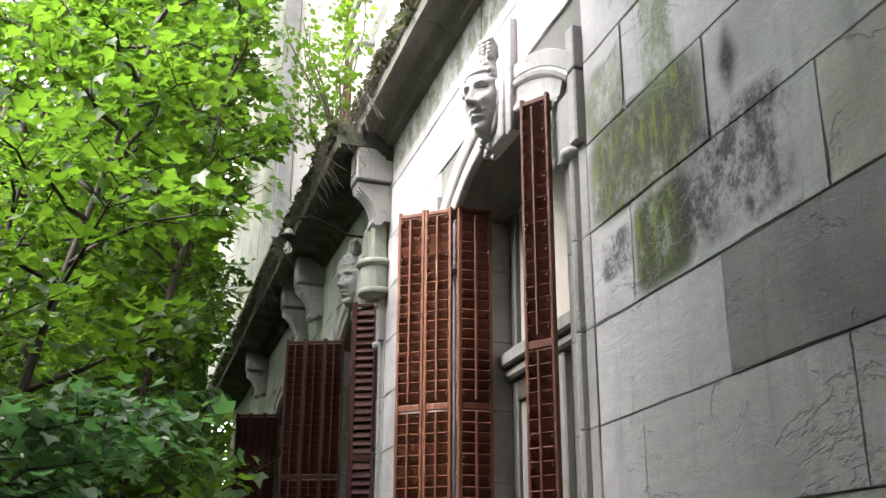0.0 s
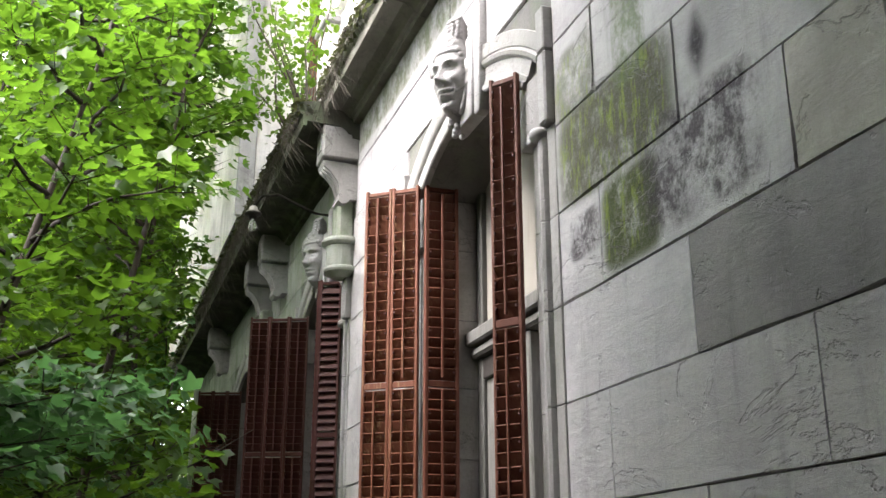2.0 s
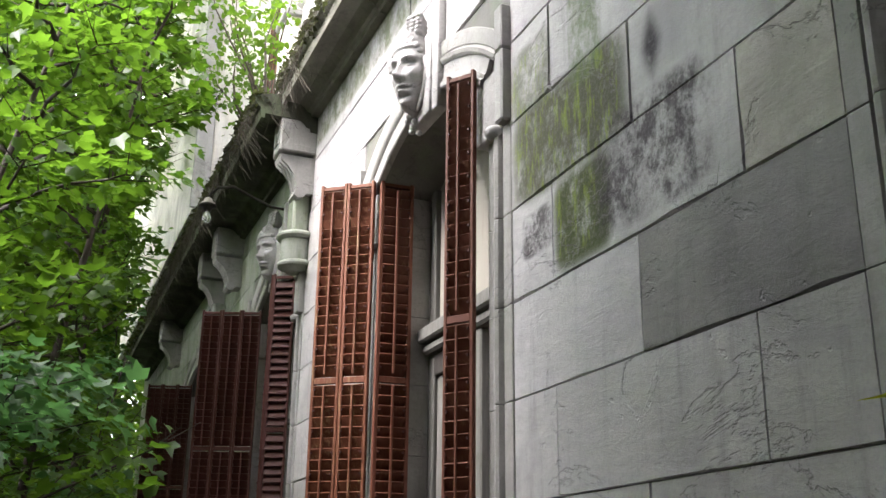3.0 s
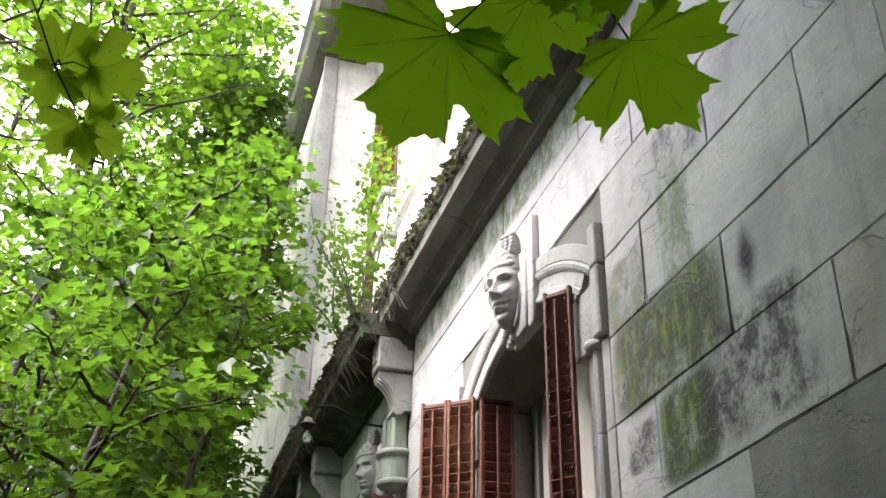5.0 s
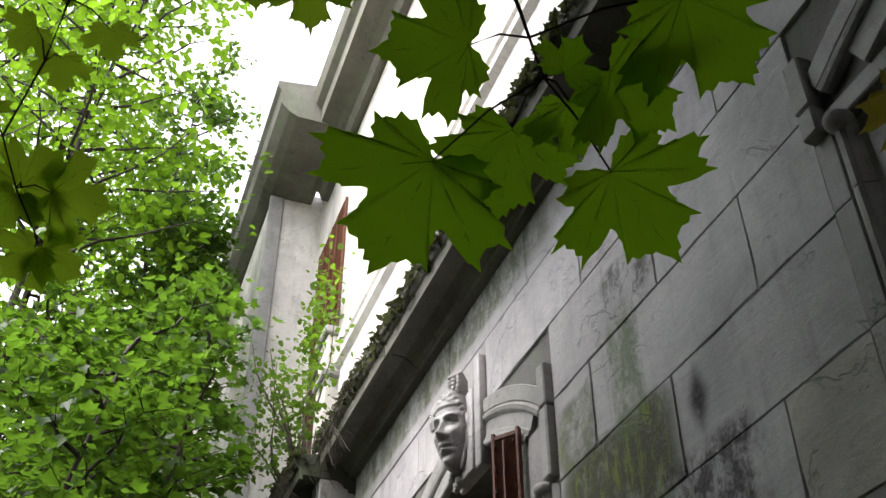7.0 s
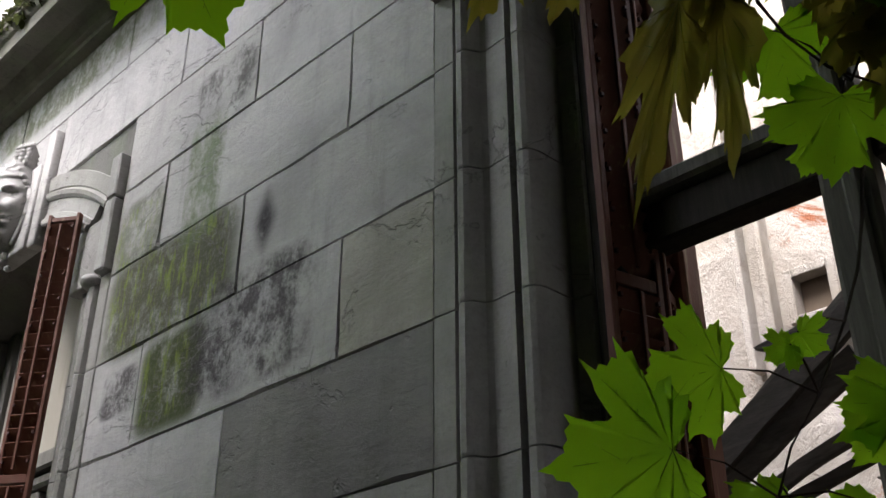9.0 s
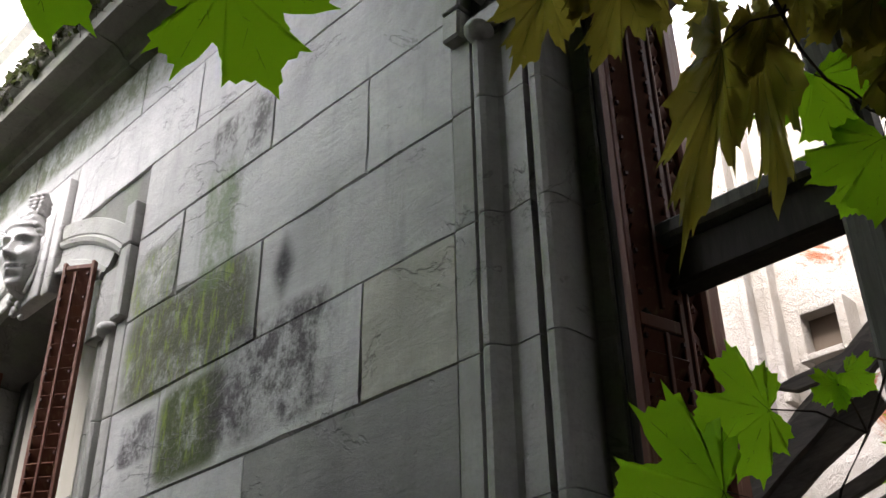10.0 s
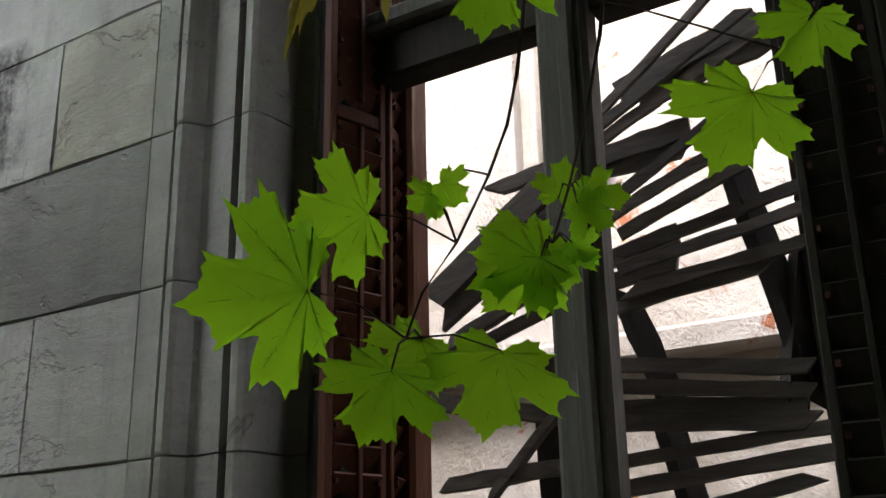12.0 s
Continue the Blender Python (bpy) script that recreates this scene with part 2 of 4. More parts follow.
        bmesh.ops.bevel(bm, geom=es, offset=bevel, segments=1, affect="EDGES")
    return r["verts"]


def boxed(x0, x1, y0, y1, z0, z1, bevel=0.0):
    bm = bmesh.new()
    cube(bm, x0, x1, y0, y1, z0, z1, bevel)
    return bm


def sweep(bm, profile, frames, closed=True):
    """Joins copies of a profile of (u, v) laid into the frames (origin, u axis, v axis)."""
    rings = [[bm.verts.new(o + a * u + b * v) for u, v in profile] for o, a, b in frames]
    n = len(profile)
    for p, q in zip(rings, rings[1:]):
        for i in range(n if closed else n - 1):
            j = (i + 1) % n
            bm.faces.new((p[i], p[j], q[j], q[i]))
    if closed:
        bm.faces.new(rings[0][::-1])
        bm.faces.new(rings[-1])
    bmesh.ops.recalc_face_normals(bm, faces=bm.faces)
    return bm


def tube(bm, points, radii, sides=6):
    pts = [Vector(p) for p in points]
    rings = []
    for i, p in enumerate(pts):
        d = (pts[min(i + 1, len(pts) - 1)] - pts[max(i - 1, 0)]).normalized()
        u = d.orthogonal().normalized()
        w = d.cross(u)
        rings.append([bm.verts.new(p + (u * math.cos(6.2832 * s / sides) + w * math.sin(6.2832 * s / sides)) * radii[i]) for s in range(sides)])
    for a, b in zip(rings, rings[1:]):
        # match the nearest start so the tube does not twist
        k = min(range(sides), key=lambda s: (a[0].co - b[s].co).length)
        for s in range(sides):
            t = (s + 1) % sides
            bm.faces.new((a[s], a[t], b[(t + k) % sides], b[(s + k) % sides]))
    bm.faces.new(rings[-1])
    bm.faces.new(rings[0][::-1])
    return bm

# ---- the facade: measures ----
X = 1.7                       # face of the ashlar
Z0, COURSE = 2.582, 0.367     # one bed joint and the height of a course
BEDS = [Z0 + COURSE * k for k in range(-7, 7)]
SPRING, RISE = 3.65, 0.19
# middle, half width and width of the stone surround of each opening
WINDOWS = [(0.65, 0.85, 0.35), (4.575, 0.66, 0.33), (7.72, 0.64, 0.25), (11.3, 0.70, 0.27)]
V = Vector
rnd = random.Random(4)


def arch_radius(half):
    return (half * half + RISE * RISE) / (2 * RISE)


def arch_z(y, yc, half):
    r = arch_radius(half)
    return SPRING + RISE - r + math.sqrt(max(r * r - (y - yc) ** 2, 0))


# ---- ground ----
bm = bmesh.new()
bmesh.ops.create_grid(bm, x_segments=60, y_segments=60, size=60)
for v in bm.verts:
    v.co.z = 0.12 * noise.noise(v.co * 0.35) - 0.05
ground = part("ground", bm, EARTH)
ground.location = (0, 10, 0)
tagged(ground, "dark forest soil with leaf litter and moss", "ground", kind="structure")

# ---- ground-floor wall ----
bm = bmesh.new()
edges = [-4.0]
for yc, half, wide in WINDOWS:
    edges += [yc - half - 0.7 * wide - 0.004, yc + half + 0.7 * wide + 0.004]
edges.append(17.0)
for a, b in zip(edges[::2], edges[1::2]):
    cube(bm, X + 0.012, X + 0.45, a, b, 0, 5.2)
for yc, half, wide in WINDOWS:
    n = 16
    reach = half + 0.7 * wide + 0.003
    ys = [yc - reach + 2 * reach * i / n for i in range(n + 1)]
    rows = []
    for y in ys:
        z = arch_z(y, yc, half)
        rows.append([bm.verts.new((x, y, h)) for x, h in ((X + 0.012, z), (X + 0.012, 5.2), (X + 0.45, 5.2), (X + 0.45, z))])
    for p, q in zip(rows, rows[1:]):
        for i in range(4):
            j = (i + 1) % 4
            bm.faces.new((p[i], p[j], q[j], q[i]))
    cube(bm, X + 0.012, X + 0.45, yc - reach, yc + reach, 0, 0.45)
bmesh.ops.recalc_face_normals(bm, faces=bm.faces)
facade = part("wall_facade", bm, MORTAR)
tagged(facade, "weathered grey ashlar wall with moss and dark stains", "wall", kind="structure")


# ---- windows: stone surrounds ----
JAMB = [(0, -0.09), (0, 0.002), (0.003, 0.005), (0.072, 0.005), (0.075, 0.0), (0.078, -0.022), (0.086, -0.022), (0.089, 0.0), (0.096, 0.018), (0.108, 0.027),
        (0.122, 0.025), (0.134, 0.014), (0.142, -0.004), (0.150, -0.018), (0.165, -0.025), (0.20, -0.022), (0.236, -0.020), (0.239, -0.042), (0.248, -0.044), (0.252, -0.026),
        (0.262, -0.019), (0.278, -0.020), (0.290, -0.028), (0.296, -0.042), (0.30, -0.06), (0.303, -0.15), (0.35, -0.155), (0.35, -0.44), (0.11, -0.44), (0.11, -0.09)]


def jamb_stone(y_outer, side, z0, z1, wide):
    """One moulded stone of a jamb; side +1 runs towards +y."""
    bm = bmesh.new()
    profile = [(u * wide / 0.35, v) for u, v in JAMB]
    fr = [(V((X, y_outer, z)), V((0, side, 0)), V((-1, 0, 0))) for z in (z0, z0 + 0.006, z1 - 0.006, z1)]
    rings = [[bm.verts.new(o + a * u + b * (v if 0 < i < 3 or v < 0 else v * 0.93 - 0.001)) for u, v in profile] for i, (o, a, b) in enumerate(fr)]
    n = len(JAMB)
    for p, q in zip(rings, rings[1:]):
        for i in range(n):
            j = (i + 1) % n
            bm.faces.new((p[i], p[j], q[j], q[i]))
    bm.faces.new(rings[0][::-1])
    bm.faces.new(rings[-1])
    bmesh.ops.recalc_face_normals(bm, faces=bm.faces)
    return bm


def arc_band(yc, half, r_in, profile, a0, a1, n=20):
    r = arch_radius(half)
    zc = SPRING + RISE - r
    fr = []
    for i in range(n + 1):
        a = a0 + (a1 - a0) * i / n
        d = V((0, math.sin(a), math.cos(a)))
        fr.append((V((X, yc, zc)) + d * (r + r_in), d, V((-1, 0, 0))))
    return sweep(bmesh.new(), profile, fr)


def stone_window(index, yc, half, wide, stop):
    w = thing("window_%d" % index, "arched stone window surround with hood mould and carved keystone", "window", kind="structure")
    r = arch_radius(half)
    reach = math.asin((half + wide - 0.075) / (r + 0.2))
    flat = math.asin((half + 0.07) / r)
    for s0, s1 in ((-reach, -0.11), (0.11, reach)):
        part("hood_mould", arc_band(yc, half, 0.13, [(0, -0.06), (0, 0.016), (0.012, 0.026), (0.03, 0.03), (0.044, 0.016), (0.05, 0.022), (0.118, 0.024), (0.122, 0.02), (0.122, -0.06)], s0, s1), MOULDING, w)
    part("spandrel", arc_band(yc, half, 0.004, [(0, -0.30), (0, 0.02), (0.008, 0.027), (0.03, 0.027), (0.036, 0.016), (0.055, 0.016), (0.06, 0.01), (0.17, 0.01), (0.17, -0.05)], -flat, flat), MOULDING, w)
    for side, outer in ((1, yc - half - wide), (-1, yc + half + wide)):
        def span(a, b):
            return (outer + a, outer + b) if side > 0 else (outer - b, outer - a)
        ys = span(0.0, 0.07)
        ear = bmesh.new()
        cube(ear, X - 0.044, X + 0.02, *ys, stop, SPRING + 0.01, 0.008)
        cube(ear, X - 0.044, X + 0.02, *ys, SPRING + 0.016, SPRING + 0.215, 0.006)
        part("ear", ear, MOULDING, w)
        part("inner_flat", boxed(X - 0.010, X + 0.43, *span(0.068, wide - 0.005), stop, SPRING - 0.02, 0.006), MOULDING, w)
        nose = bmesh.new()
        bmesh.ops.create_uvsphere(nose, u_segments=12, v_segments=8, radius=0.05)
        bmesh.ops.transform(nose, matrix=Matrix.Translation((X - 0.012, span(0.12, 0.12)[0], stop - 0.012)) @ Matrix.Diagonal((1, 0.8, 0.7, 1)), verts=nose.verts)
        part("stop", nose, MOULDING, w, smooth=True)
        beds = [b for b in BEDS if b < stop - 0.05] + [stop]
        for a, b in zip([0.05] + beds, beds):
            part("jamb_stone", jamb_stone(outer, side, a + 0.002, b - 0.002, wide), MOULDING, w)
    return w


for i, (yc, half, wide) in enumerate(WINDOWS):
    stone_window(i + 1, yc, half, wide, 3.56 if i == 0 else 3.34)


# ---- ashlar blocks: one mesh per size ----
def ashlar(y0, y1, z0, z1, mat):
    bm = bmesh.new()
    ch, d = 0.0036, 0.012
    g = 0.0018
    y0, y1, z0, z1 = y0 + g, y1 - g, z0 + g, z1 - g
    n = max(3, int((y1 - y0) / 0.11))
    line = [(y0 + (y1 - y0) * i / n, z0, 0, 1) for i in range(n)] + [(y1, z0 + (z1 - z0) * i / 4, -1, 0) for i in range(4)]
    line += [(y1 - (y1 - y0) * i / n, z1, 0, -1) for i in range(n)] + [(y0, z1 - (z1 - z0) * i / 4, 1, 0) for i in range(4)]
    f = rnd.uniform(-0.003, 0.002)
    mid_y, mid_z = (y0 + y1) / 2, (z0 + z1) / 2
    back, mid, front = [], [], []
    for y, z, iy, iz in line:
        chip = ch * (0.5 + 1.2 * rnd.random() ** 3 + (1.6 if rnd.random() < 0.06 else 0))
        sy, sz = (1 if mid_y > y else -1), (1 if mid_z > z else -1)
        back.append(bm.verts.new((X + 0.02, y, z)))
        wob = rnd.uniform(0, 0.0025)
        mid.append(bm.verts.new((X + d * 0.6, y + iy * wob, z + iz * wob)))
        front.append(bm.verts.new((X + f, y + sy * chip * (1 if iy or y in (y0, y1) else 0), z + sz * chip * (1 if iz or z in (z0, z1) else 0))))
    n = len(line)
    for p, q in ((back, mid), (mid, front)):
        for i in range(n):
            j = (i + 1) % n
            bm.faces.new((p[i], p[j], q[j], q[i]))
    bm.faces.new(front)
    bmesh.ops.recalc_face_normals(bm, faces=bm.faces)
    part("stone_block", bm, mat, facade)


for k in range(-7, 6):
    z0, z1 = Z0 + COURSE * k, Z0 + COURSE * (k + 1)
    first = 2.213 if k % 2 == 0 else 2.724
    joints = [first + 1.045 * n for n in range(-6, 15)]
    if k >= 4:
        spans = [(-4.0, 17.0)]
    else:
        cut = [-4.0]
        for yc, half, wide in WINDOWS:
            cut += [yc - half - wide, yc + half + wide]
        cut.append(17.0)
        spans = list(zip(cut[::2], cut[1::2]))
    for a, b in spans:
        js = [a] + [j for j in joints if a + 0.12 < j < b - 0.12] + [b]
        for p, q in zip(js, js[1:]):
            m = STONE
            if k == -1 and p < 2.0 and q > 2.5:
                m = STONE_DARK
            if k == 0 and 1.8 < p < 1.9:
                m = STONE_BEIGE
            if p > 6.6:
                m = STONE_GREEN
            ashlar(p, q, z0, min(z1, 4.83), m)


# ---- carved heads on the keystones ----
def carved_head(yc, label):
    bm = bmesh.new()
    # head, turned a little towards the path
    r = bmesh.ops.create_uvsphere(bm, u_segments=120, v_segments=110, radius=1)

    def g(a, b, s):
        return math.exp(-((a - b) / s) ** 2)
    for v in r["verts"]:
        n = v.co.copy()
        f, s, u = -n.x, n.y, n.z          # front, side, up
        sx, sy, sz = 0.125, 0.112, 0.235
        if u < 0:
            sy *= 1 - 0.34 * u * u
        px, py, pz = (abs(f) ** 0.75) * (1 if f > 0 else -1) * sx, s * sy, u * sz
        if f > 0:
            z = pz
            px += 0.046 * g(py, 0, 0.021) * g(z, -0.046, 0.020) + 0.026 * g(py, 0, 0.015) * g(z, -0.008, 0.036)   # nose
            px += 0.018 * g(abs(py), 0.022, 0.010) * g(z, -0.053, 0.011)                            # nostrils
            px += 0.022 * g(abs(py), 0.046, 0.032) * g(z, 0.050, 0.012)                             # brow
            for e in (-0.047, 0.047):
                px -= 0.040 * g(py, e, 0.026) * g(z, 0.018, 0.020)                                  # eye socket
                px += 0.030 * g(py, e, 0.019) * g(z, 0.014, 0.010)                                  # eye
                px += 0.008 * g(py, e, 0.024) * g(z, 0.029, 0.004)                                  # lid
                px += 0.014 * g(py, e * 1.3, 0.03) * g(z, -0.04, 0.03)                              # cheek
            px += 0.026 * g(py, 0, 0.030) * g(z, -0.094, 0.010)                                     # upper lip
            px += 0.026 * g(py, 0, 0.026) * g(z, -0.119, 0.011)                                     # lower lip
            px -= 0.026 * g(py, 0, 0.032) * g(z, -0.1065, 0.004)
            px -= 0.016 * g(py, 0, 0.034) * g(z, -0.142, 0.009)
            px -= 0.006 * g(py, 0, 0.012) * g(z, -0.078, 0.010)
            px += 0.024 * g(py, 0, 0.036) * g(z, -0.178, 0.022)                                     # chin
            if 0.105 < z < 0.135:
                px += 0.010                                                                          # head band
            if z > 0.135:
                px += 0.012 + 0.007 * math.sin(py * 120) * math.sin(z * 110)                          # hair
        v.co = V((-px, py, pz))
    # pleated fan of the headdress beside the brow
    for i in range(13):
        a = radians(8 + 9 * i)
        hub = V((-0.02, 0.075, 0.10))
        tip = hub + V((-0.02, 0.085 * math.sin(a), 0.105 * math.cos(a)))
        tube(bm, [tuple(hub), tuple(hub.lerp(tip, 0.55)), tuple(tip)], [0.006, 0.011, 0.011], 6)
    # plume of curled leaves above the band
    for i in range(5):
        z = 0.20 + 0.026 * i
        for o in (-0.035, 0.0, 0.035):
            tube(bm, [(0.02, -0.03 + o * 0.4, z - 0.03), (-0.04, -0.03 + o * 0.8, z + 0.012), (-0.065 + 0.008 * i, -0.03 + o, z + 0.002), (-0.055, -0.03 + o, z - 0.014)], [0.020, 0.019, 0.014, 0.008], 7)
    # curls over the temples
    for side in (-1, 1):
        for i in range(6):
            q = bmesh.ops.create_uvsphere(bm, u_segments=10, v_segments=7, radius=0.021)
            bmesh.ops.translate(bm, vec=(-0.075 + 0.010 * i, side * (0.075 + 0.007 * i), 0.115 - 0.028 * i), verts=q["verts"])
    # veil falling in folds beside the cheek
    for i in range(4):
        o = -0.105 - 0.016 * i
        tube(bm, [(-0.02 + 0.012 * i, o + 0.02, 0.15), (-0.045 + 0.014 * i, o, 0.05), (-0.045 + 0.015 * i, o + 0.004, -0.06), (-0.05 + 0.014 * i, o + 0.022, -0.15), (-0.06 + 0.016 * i, o + 0.05, -0.215)], [0.016, 0.022, 0.022, 0.019, 0.009], 8)
    # knot of drapery under the chin
    for i in range(6):
        q = bmesh.ops.create_uvsphere(bm, u_segments=9, v_segments=7, radius=0.026 - 0.002 * i)
        bmesh.ops.translate(bm, vec=(-0.035 + 0.008 * i, 0.02 + 0.022 * math.sin(i * 2.1), -0.215 - 0.017 * i), verts=q["verts"])
    bmesh.ops.transform(bm, matrix=Matrix.Translation((X - 0.06, yc, 3.985)) @ Matrix.Rotation(radians(27), 4, "Z") @ Matrix.Rotation(radians(-4), 4, "Y"), verts=bm.verts)
    # keystone slab
    for z0, z1, a, b, x0 in ((3.72, 4.33, -0.235, -0.165, X - 0.045), (3.72, 4.16, -0.17, 0.10, X - 0.06)):
        cube(bm, x0, X + 0.02, yc + a, yc + b, z0, z1, 0.008)
    ob = part("carved_head", bm, CARVED, smooth=True)
    return tagged(ob, label, "carving", "keystone heads")


carved_head(4.53, "grey carved stone head on the arch keystone")
carved_head(7.6, "greenish carved stone head above the far window")


# ---- cornice over the ground floor ----
def cornice(name, y0, y1, extra, drop, mat, label):
    prof = [(-0.02, 4.735), (0.05, 4.74), (0.055, 4.765), (0.08, 4.77), (0.10, 4.795), (0.125, 4.812), (0.14, 4.82), (0.24 + extra, 4.825), (0.24 + extra, 4.79), (0.265 + extra, 4.79),
            (0.27 + extra, 4.865), (0.285 + extra, 4.875), (0.30 + extra, 4.90), (0.31 + extra, 4.905), (0.313 + extra, 4.945), (0.29 + extra, 4.965), (-0.02, 5.06)]
    c = thing(name, label, "cornice", kind="structure")
    y = y0
    while y < y1 - 0.05:
        e = min(y + 1.3 + rnd.uniform(-0.1, 0.1), y1)
        if y1 - e < 0.4:
            e = y1
        o = rnd.uniform(-0.004, 0.004)
        bm = sweep(bmesh.new(), prof, [(V((X + o, t, o - drop)), V((-1, 0, 0)), V((0, 0, 1))) for t in (y + 0.002, e - 0.002)])
        part("cornice_stone", bm, mat, c)
        y = e
    return c


cornice("cornice_near", -3.9, 6.70, 0.0, 0.0, CORNICE_STONE, "dark moulded stone cornice grown with moss")
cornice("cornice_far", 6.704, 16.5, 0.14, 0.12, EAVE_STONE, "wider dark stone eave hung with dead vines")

# ---- consoles under the eave ----
def console(y):
    c = thing("console_bracket", "carved stone scroll bracket under the eave", "bracket", "eave brackets")
    part("block", boxed(X - 0.26, X, y - 0.11, y + 0.11, 4.455, 4.703, 0.01), MOULDING, c)
    part("panel", boxed(X - 0.268, X - 0.258, y - 0.06, y + 0.06, 4.515, 4.645, 0.003), MOULDING, c)
    prof = [(0.0, 4.435), (0.25, 4.435), (0.24, 4.395), (0.19, 4.355), (0.145, 4.295), (0.12, 4.215), (0.11, 4.195), (0.13, 4.180), (0.135, 4.150), (0.11, 4.130), (0.075, 4.135), (0.05, 4.165), (0.0, 4.165)]
    part("scroll", sweep(bmesh.new(), prof, [(V((X, t, 0)), V((-1, 0, 0)), V((0, 0, 1))) for t in (y - 0.085, y + 0.085)]), MOULDING, c)
    for o in (-0.05, 0.0, 0.05):
        rib = bmesh.new()
        tube(rib, [(X - u, y + o, z) for u, z in prof[2:8]], [0.012] * 6, 6)
        part("rib", rib, MOULDING, c, smooth=True)
    return c


for y in (6.82, 9.3, 10.1, 13.0):
    console(y)


# ---- turned corbels on the piers ----
def corbel(y, z):
    c = thing("pier_corbel", "greenish turned stone corbel on the pier", "corbel", "pier corbels")
    part("shaft", boxed(X - 0.12, X, y - 0.09, y + 0.09, z + 0.10, z + 0.42, 0.02), STONE_GREEN, c)
    bm = bmesh.new()
    rings = []
    for r, h in ((0.10, 0.14), (0.135, 0.132), (0.145, 0.115), (0.145, 0.10), (0.13, 0.085), (0.115, 0.08), (0.112, -0.07), (0.125, -0.08), (0.13, -0.095), (0.125, -0.11), (0.105, -0.118), (0.07, -0.14), (0.015, -0.15)):
        rings.append([bm.verts.new((X - 0.06 + r * math.cos(a), y + r * math.sin(a), z + h)) for a in (i * math.pi / 12 for i in range(24))])
    for p, q in zip(rings, rings[1:]):
        for i in range(24):
            bm.faces.new((p[i], p[(i + 1) % 24], q[(i + 1) % 24], q[i]))
    bm.faces.new(rings[0])
    bm.faces.new(rings[-1])
    bmesh.ops.recalc_face_normals(bm, faces=bm.faces)
    part("drum", bm, STONE_GREEN, c)


corbel(6.88, 3.77)
corbel(10.0, 3.77)


# ---- louvred shutters ----
def shutter_panel(width, z0, z1, mat):
    """Meshes of one narrow panel, standing along +x from its hinge, face towards -y."""
    t, st = 0.028, 0.018
    frame_bm = bmesh.new()
    cube(frame_bm, 0, st, -t / 2, t / 2, z0, z1, 0.003)
    cube(frame_bm, width - st, width, -t / 2, t / 2, z0, z1, 0.003)
    rails = [z0 + 0.05, z0 + (z1 - z0) * 0.33, z0 + (z1 - z0) * 0.655, z1 - 0.025]
    for i, r in enumerate(rails):
        h = 0.05 if i == 0 else 0.032 if i < 3 else 0.02
        cube(frame_bm, st, width - st, -t / 2 + 0.002, t / 2 - 0.002, r - h / 2, r + h / 2, 0.002)
    tilts = []
    z = z0 + 0.09
    while z < z1 - 0.05:
        if min(abs(z - r) for r in rails) > 0.017:
            tilts.append((z, 31 + (rnd.uniform(-9, 9) if rnd.random() < 0.25 else rnd.uniform(-2, 2))))
        z += 0.054
    slat = boxed(st, width - st, -0.004, 0.004, -0.033, 0.033)
    rod = bmesh.new()
    for s, e in zip(rails, rails[1:]):
        cube(rod, width / 2 - 0.006, width / 2 + 0.006, -0.028, -0.018, s + 0.03, e - 0.03, 0.002)
    pins = bmesh.new()
    z = z0 + 0.10
    while z < z1 - 0.05:
        for x in (st + 0.006, width - st - 0.006):
            cube(pins, x - 0.004, x + 0.004, -0.021, -0.012, z - 0.005, z + 0.005)
        z += 0.108
    return [("stile_frame", mesh("stile_frame", frame_bm, mat)), ("tilt_rod", mesh("tilt_rod", rod, mat)), ("pinning", mesh("pinning", pins, RED_DARK))], mesh("slat", slat, mat), tilts


PANELS = {m.name: shutter_panel(0.157, 0.5, 3.69, m) for m in (RED, RED_WORN, RED_DARK, DARK_SHADED_WOOD)}


def hang_panel(kit, parent, x, y, heading=0, flip=False, stretch=1.0):
    meshes, slat, tilts = kit
    p = None
    for name, me in meshes:
        o = new(name if p else "panel", me)
        if p is None:
            o.parent, o.location = parent, (x, y, 0)
            o.rotation_euler = (0, 0, radians(heading))
            o.scale = (stretch, -1 if flip else 1, 1)
            p = o
        else:
            o.parent = p
        if name == "pinning":
            tagged(o, kind="stuff")
    for z, tilt in tilts:
        o = new("slat", slat)
        o.parent, o.location, o.rotation_euler = p, (0, 0, z), (radians(tilt), 0, 0)


def shutter(label, mat, folds, group="window shutters", stretch=1.0):
    """A folding shutter; each fold is (x, y, heading, flip), heading 0 along +x and 90 along +y."""
    s = thing("folding_shutter", label, "shutter", group)
    for x, y, heading, flip in folds:
        hang_panel(PANELS[mat.name], s, x, y, heading, flip, stretch)
    return s


def step(x, y, heading, n=1, w=0.159):
    return x + n * w * math.cos(radians(heading)), y + n * w * math.sin(radians(heading))


def leaf_run(x, y, heading, n, flip=False):
    return [(*step(x, y, heading, i), heading, flip) for i in range(n)]


shutter("red-brown louvred shutter panel, folded beside the arched window", RED, leaf_run(1.582, 3.972, -56, 1), stretch=0.9)
shutter("faded red-brown folding louvred shutter, opened outwards", RED_WORN, leaf_run(1.421, 5.421, -39.5, 2))
shutter("dark red-brown folding louvred shutter in the reveal", RED, leaf_run(1.69, 5.20, -2, 1), stretch=1.2)
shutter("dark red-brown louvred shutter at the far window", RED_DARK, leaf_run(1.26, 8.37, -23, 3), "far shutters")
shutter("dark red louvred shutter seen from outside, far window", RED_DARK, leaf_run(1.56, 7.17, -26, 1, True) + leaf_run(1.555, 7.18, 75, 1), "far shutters")
